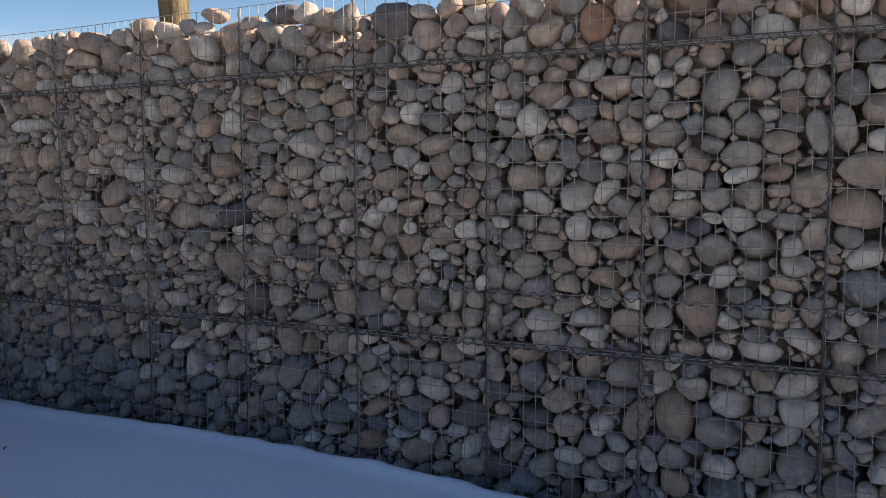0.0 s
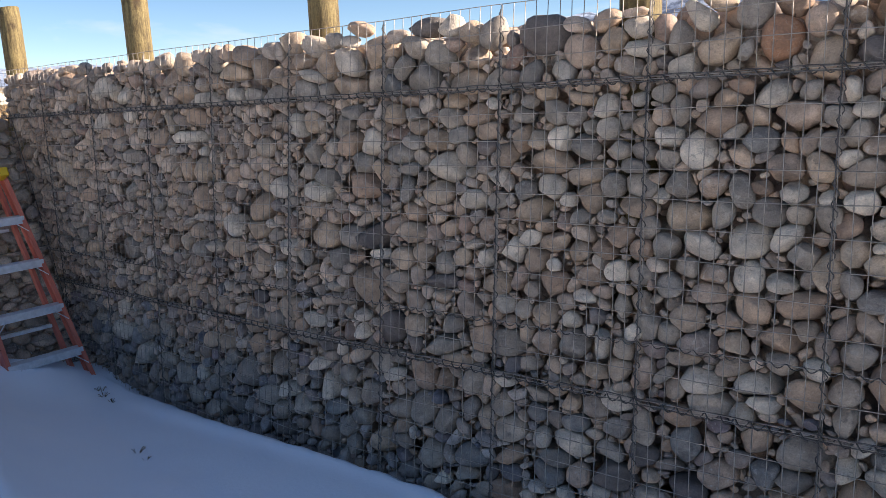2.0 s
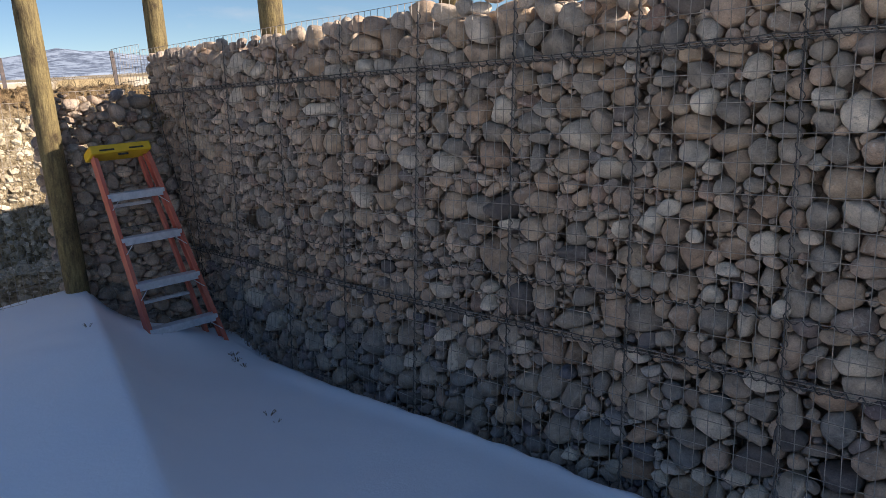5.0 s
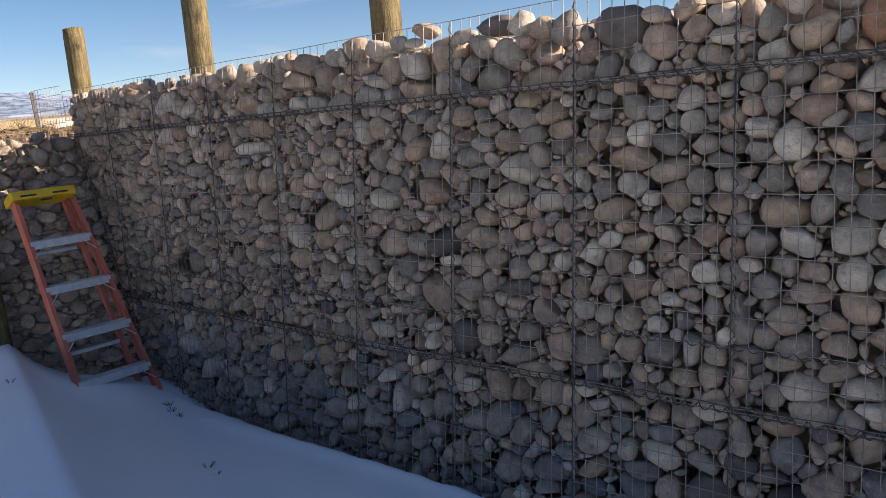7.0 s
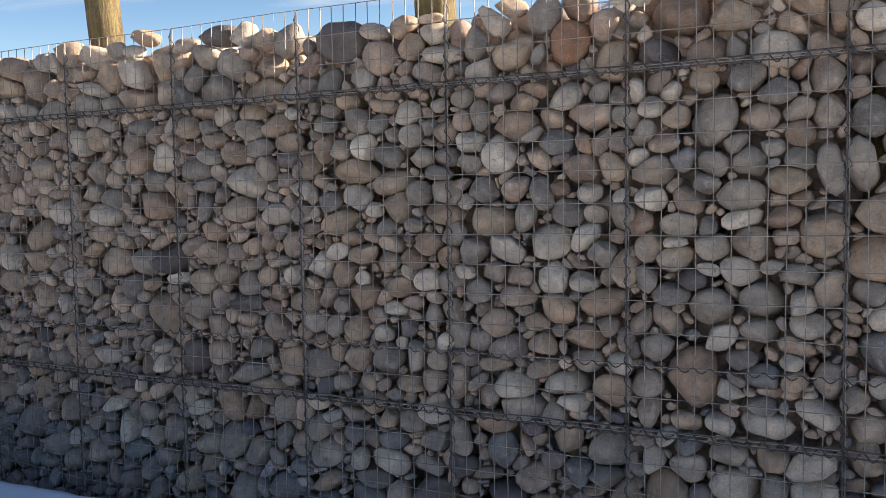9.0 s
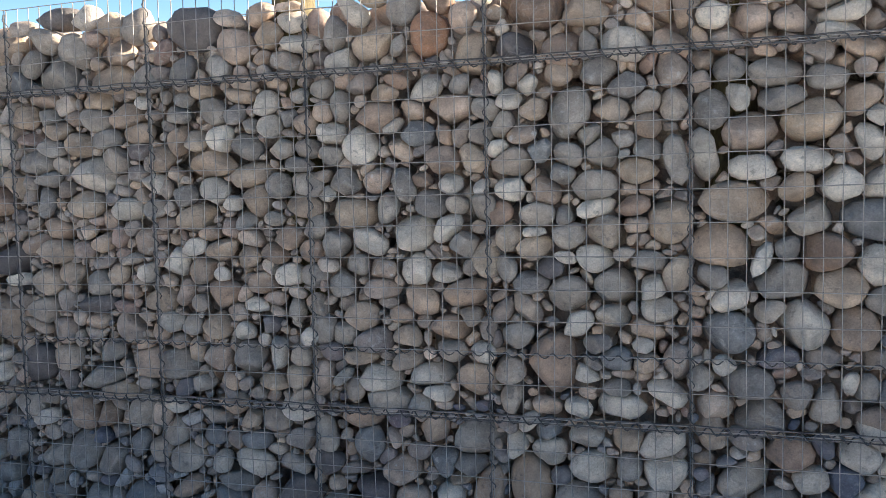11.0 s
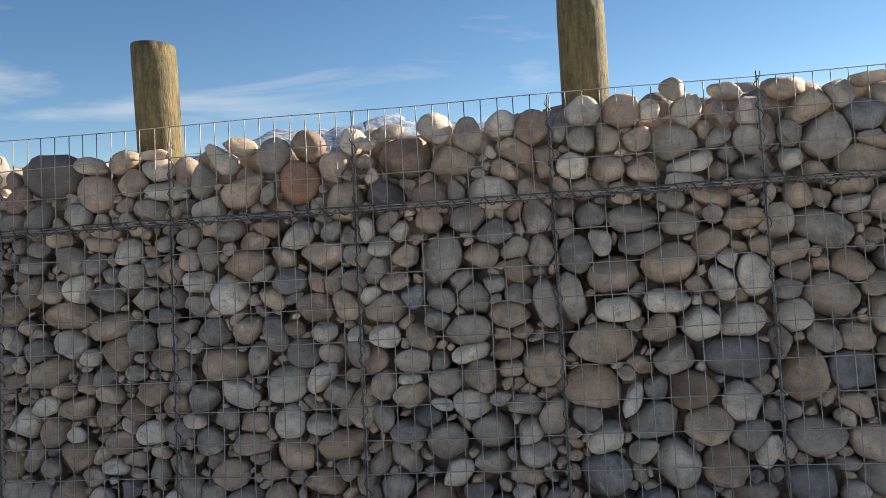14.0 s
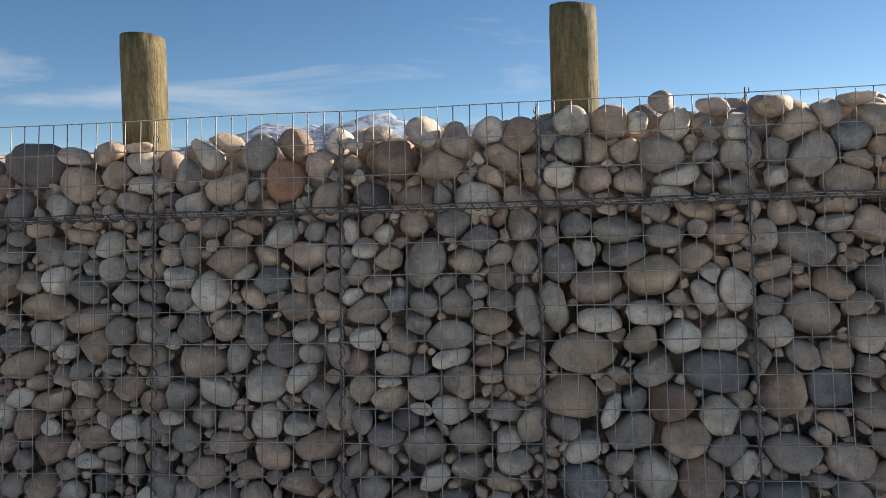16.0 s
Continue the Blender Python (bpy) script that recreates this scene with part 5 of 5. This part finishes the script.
places = []
for k in COLUMNS:
    for _ in range(500):
        u, v = PANEL * (k + rng.random()), rng.uniform(-1.8, 0.32 if k >= 1 else 0.27 if k == 0 else 0.22)
        places.append((wall_point(u, v, -0.235 - 0.08 * rng.random()), rng.uniform(0.045, 0.078)))
loose_stones("inner_stones", places, "river stones packed behind the front layer", level=1)
places = []
for k in COLUMNS:
    high = 0.27 if k >= 1 else 0.16 if k in (-2, -1) else 0.22
    for _ in range(150):
        u, v = PANEL * (k + rng.random()), rng.uniform(0.0, high)
        places.append((wall_point(u, v, -0.15 - 0.06 * rng.random()), rng.uniform(0.042, 0.062)))
for k in COLUMNS:
    for _ in range(190):
        u, d = PANEL * (k + rng.random()), -rng.uniform(0.08, 0.42)
        places.append((wall_point(u, (0.275 if k >= 1 else 0.20 if k in (-2, -1) else 0.225) + rng.uniform(-0.10, 0.02), d - 0.07), rng.uniform(0.042, 0.065)))
loose_stones("top_stones", places, "sunlit river stones on top of the wall")

# earth packed behind the stones
bm = bmesh.new()
box(bm, (45.7, 0.06, 2.1), pose(17.1, 0.262, 0.75, -3))
fill = new("backfill", bm_mesh("backfill", bm, soil_mat))
tagged(fill, "packed earth behind the stone wall", "earth", kind="structure")


# ---- posts ----
def wooden_post(x, y, z0, z1, radius, lean=(0, 0), seed=0):
    verts, faces = [], []
    sides, rings = 28, 26
    for j in range(rings + 1):
        f = j / rings
        z = (z1 - z0) * f
        r = radius * (1.03 - 0.05 * f)
        if j == rings:
            r *= 0.965
        for k in range(sides):
            a = 2 * math.pi * k / sides
            n = noise.noise(Vector((math.cos(a) * 1.6 + seed, math.sin(a) * 1.6, z * 0.5 + seed))) * 0.05 + noise.noise(Vector((math.cos(a) * 6, math.sin(a) * 6 + seed, z * 0.7))) * 0.018
            crack = -0.10 * max(0.0, 1 - abs(((a - 3.6 - 0.2 * math.sin(z * 2 + seed)) + math.pi) % (2 * math.pi) - math.pi) / 0.12)
            rr = r * (1 + n + crack)
            top = 0.006 * math.sin(a + seed) if j == rings else 0
            verts.append((rr * math.cos(a) + lean[0] * z, rr * math.sin(a) + lean[1] * z, z + top))
    for j in range(rings):
        for k in range(sides):
            a, b = j * sides + k, j * sides + (k + 1) % sides
            faces.append((a, b, b + sides, a + sides))
    faces.append(tuple(rings * sides + k for k in range(sides)))
    faces.append(tuple(reversed(range(sides))))
    me = mesh_data("wooden_post", verts, faces, wood_mat)
    me.polygons[len(faces) - 2].use_smooth = False
    ob = new("wooden_post", me)
    ob.location = (x, y, z0)
    return tagged(ob, "round greenish treated pine post, weathered, behind the stones", "post", "posts of the wall")


wooden_post(-5.66, 0.22, 0.9, 2.53, 0.075, (0.0, 0.0), 1.0)
wooden_post(-4.03, 0.22, 0.9, 2.62, 0.076, (-0.01, 0.01), 2.0)
wooden_post(-2.44, 0.25, 0.9, 2.60, 0.076, (0.0, 0.01), 3.0)
wooden_post(-0.73, 0.17, 0.9, 2.372, 0.076, (0.0, 0.02), 4.0)
wooden_post(0.73, 0.20, 0.9, 2.392, 0.078, (0.0, 0.02), 5.0)
tagged(wooden_post(-5.25, -0.775, 0.0, 2.40, 0.076, (-0.006, -0.022), 6.0), "round greenish treated pine post standing in snow")

# ---- the return wall ----
for va, vb, rows_n, sz in ((-1.0, -0.02, 10, 0.070), (-1.83, -1.01, 8, 0.074)):
    gabion(stub_point, 0.05, 0.84, va, vb, sz, rng, "wire gabion basket of grey river stones in the corner", rows_n, ragged=0.08 if vb > -0.5 else 0.0, lace_side=False, group="gabion baskets of the return wall")
places = [(stub_point(rng.uniform(0.05, 0.85), rng.uniform(-1.85, -0.12), -rng.uniform(0.10, 0.22)), rng.uniform(0.04, 0.065)) for _ in range(420)]
loose_stones("inner_stones", places, "river stones packed inside the return wall")
panel = thing("wire_panel", (-5.38, -0.9, 0.3), "empty galvanised mesh panel fixed to the wooden post", "wire panel")
ve, fa = wire_grid(lambda u, v, d: Vector((-5.36 + d + 0.10 * (0.1 - u), -0.85 + u, 1.74 + v)), [-0.0508 * i for i in range(34, -4, -1)], [-0.1016 * i for i in range(14, -1, -1)], 0.0017, rng, 0.02)
part("wire_mesh", mesh_data("wire_mesh", [Vector(p) - Vector((-5.38, -0.9, 0.3)) for p in ve], fa, wire_mat), panel)

# back mesh of the top tier, seen over the low stones
back = thing("wire_panel", (-1.5, 0.42, 1.7), "galvanised mesh along the back of the top tier", "wire panel")
ve, fa = wire_grid(lambda u, v, d: Vector((u, 0.42 + d, 1.80 + v)), [-5.98 + CELL * i for i in range(164)], [0.0, 0.07, 0.14, 0.21], 0.0010, rng, 0.01)
part("wire_mesh", mesh_data("wire_mesh", [Vector(p) - Vector((-1.5, 0.42, 1.7)) for p in ve], fa, wire_mat), back)


end = thing("wire_panel", (-5.75, 0.0, 1.75), "empty mesh end of the top tier past the last stones", "wire panel")
ve, fa = wire_grid(wall_point, [-6.0 + CELL * i for i in range(11)], [0.0, 0.1, 0.2, 0.3, 0.36], 0.0018, rng, 0.01)
part("wire_mesh", mesh_data("wire_mesh", [Vector(p) - Vector((-5.75, 0.0, 1.75)) for p in ve], fa, wire_mat), end)


# ---- stepladder ----
def stepladder():
    base = Vector((-4.42, -0.45, 0.1))
    lad = thing("stepladder", base, "orange fibreglass stepladder with yellow cap leaning folded", "ladder")
    lean = 0.45

    def at(y, z, d=0.0):
        """d: out from the ladder's face towards the yard."""
        return Vector((0.03 - z * (lean + 0.02) + d, y + 0.03 - 0.035 * z, z))

    def bar(name, a, b, w, dpt, mat, label="", bevel=0.004):
        a, b = Vector(a), Vector(b)
        bm = bmesh.new()
        z = (b - a).normalized()
        y = Vector((0, 1, 0)) if abs(z.y) < 0.7 else Vector((0, 0, 1))
        x = y.cross(z).normalized()
        y = z.cross(x)
        m = Matrix((x, y, z)).transposed().to_4x4()
        m.translation = (a + b) / 2
        box(bm, (dpt, w, (b - a).length), m, bevel)
        return part(name, bm_mesh(name, bm, mat), lad, label=label)

    half = lambda z: 0.250 - 0.062 * z / 1.25
    for s in (-1, 1):
        # channel rail: web and two flanges
        for d, dpt, w, off in ((0.0, 0.075, 0.006, 0.0), (0.036, 0.006, 0.026, -0.010), (-0.036, 0.006, 0.026, -0.010)):
            bar("front_rail" if w == 0.006 else "rail_flange", at(s * (half(0) + off), -0.12, d), at(s * (half(1.25) + off), 1.25, d), w, dpt, orange_mat, "orange fibreglass rail", 0.002)
        bar("rear_rail", at(s * (half(0) - 0.06), -0.05, -0.13), at(s * (half(1.25) - 0.03), 1.22, -0.08), 0.024, 0.04, orange_mat, "orange fibreglass rear rail", 0.003)
    for z in (0.145, 0.425, 0.71, 0.99):
        h = half(z) - 0.008
        step = bar("step", at(-h, z, 0.0), at(h, z, 0.0), 0.050, 0.082, alu_mat, "aluminium step")
        for s in (-1, 1):
            bar("brace", at(s * h, z - 0.075, 0.042), at(s * (h - 0.07), z - 0.012, 0.042), 0.004, 0.018, alu_mat, "aluminium step brace", 0.001)
    for z in (0.30, 0.92):
        h = half(z) - 0.07
        bar("rear_rung", at(-h, z, -0.12), at(h, z, -0.12), 0.022, 0.03, alu_mat, "aluminium rear rung")
    bm = bmesh.new()
    tilt = pose(0, 0, 0, 0, -math.degrees(math.atan(lean)), 0)
    box(bm, (0.15, 0.41, 0.062), Matrix.Translation(at(0, 1.275, -0.02)) @ tilt, 0.012)
    cap = part("top_cap", bm_mesh("top_cap", bm, yellow_mat), lad, label="yellow plastic top cap")
    for y in (-0.1, 0.1):
        bm = bmesh.new()
        box(bm, (0.02, 0.10, 0.012), Matrix.Translation(at(y, 1.295, 0.055)) @ tilt, 0.003)
        part("slot", bm_mesh("slot", bm, black_mat), cap, label="dark tool slot")
    bm = bmesh.new()
    box(bm, (0.004, 0.07, 0.012), Matrix.Translation(at(0.0, 1.262, 0.058)) @ tilt)
    part("marking", bm_mesh("marking", bm, black_mat), cap, label="dark bar of small print")
    return lad


stepladder()


# ---- far fence posts ----
def steel_post(x, y, z, h, lean):
    bm = bmesh.new()
    box(bm, (0.05, 0.035, h), pose(0, 0, h / 2))
    box(bm, (0.012, 0.06, h), pose(0.02, 0, h / 2))
    ob = new("fence_post", bm_mesh("fence_post", bm, steel_mat))
    ob.matrix_world = pose(x, y, z, 0, lean, 0)
    return tagged(ob, "thin dark steel fence post in dry grass", "fence post", "far fence posts")


steel_post(-13.8, 1.31, 1.85, 1.15, -10)
steel_post(-13.75, 1.39, 1.85, 0.68, -7)
steel_post(-12.55, 2.68, 1.85, 0.68, -6)


# ---- loose stones on the bank ----
gravel_mat = stone_material("bank_gravel", [(0.0, (0.30, 0.235, 0.15)), (0.3, (0.46, 0.39, 0.28)), (0.6, (0.58, 0.52, 0.41)), (0.8, (0.36, 0.30, 0.21)), (1.0, (0.50, 0.42, 0.30))], island=True)
places = []
while len(places) < 11000:
    x, y = (rng.uniform(-8.5, -7.85) if rng.random() < 0.86 else rng.uniform(-7.9, -6.2)), rng.uniform(-3.0, 0.7)
    z = bank_height(x, y)
    if z > 1.62:
        continue
    places.append(((x - 0.01, y, z - 0.01), 0.014 + 0.05 * rng.random() ** 3))
tagged(loose_stones("bank_stones", places, "pale gravel and cobbles on the sunlit cut bank", gravel_mat, broken=True), category="gravel")
places = []
while len(places) < 900:
    x, y = rng.uniform(-8.9, -8.25), rng.uniform(-2.8, 1.8)
    z = bank_height(x, y)
    if z > 1.64:
        places.append(((x, y, z - 0.01), 0.015 + 0.05 * rng.random() ** 2.5))
tagged(loose_stones("topsoil_clods", places, "brown topsoil clods along the lip of the bank", soil_mat, broken=True), category="soil")


def grass_tuft(x, y, z, h, stems, label):
    verts, faces = [], []
    for _ in range(stems):
        a, lean = rng.uniform(0, 6.283), rng.uniform(0.1, 0.8)
        path = [(0.01 * math.cos(a) + h * f * f * lean * math.cos(a), 0.01 * math.sin(a) + h * f * f * lean * math.sin(a), h * f * (1 - 0.3 * lean * f) - 0.01) for f in (0, 0.35, 0.7, 1.0)]
        tube(path, 0.0016, 3, verts, faces)
    ob = new("grass_tuft", mesh_data("grass_tuft", verts, faces, grass_mat))
    ob.location = (x, y, z)
    return tagged(ob, label, "grass", "dead grass in the snow")


grass_mat, nodes, links, bsdf = material("dead_grass", 0.9)
links.new(ramp_node(nodes, links, noise_node(nodes, links, 30, 4), [(0.3, (0.06, 0.045, 0.03)), (0.7, (0.20, 0.15, 0.08))]), bsdf.inputs["Base Color"])
for x, y, h, n in ((-4.15, -1.12, 0.035, 5), (-2.95, -0.72, 0.04, 6), (-2.85, -0.74, 0.025, 4), (-3.95, -0.34, 0.035, 12), (-3.82, -0.36, 0.03, 9), (-4.05, -0.30, 0.04, 10)):
    grass_tuft(x, y, snow_height(x, y), h, n, "dark dead grass stems poking through the snow")
for _ in range(60):
    x, y = rng.uniform(-10.5, -9.0), rng.uniform(-3.0, 3.0)
    grass_tuft(x, y, bank_height(x, y), rng.uniform(0.10, 0.22), 12, "dry tan grass on the edge of the bank")
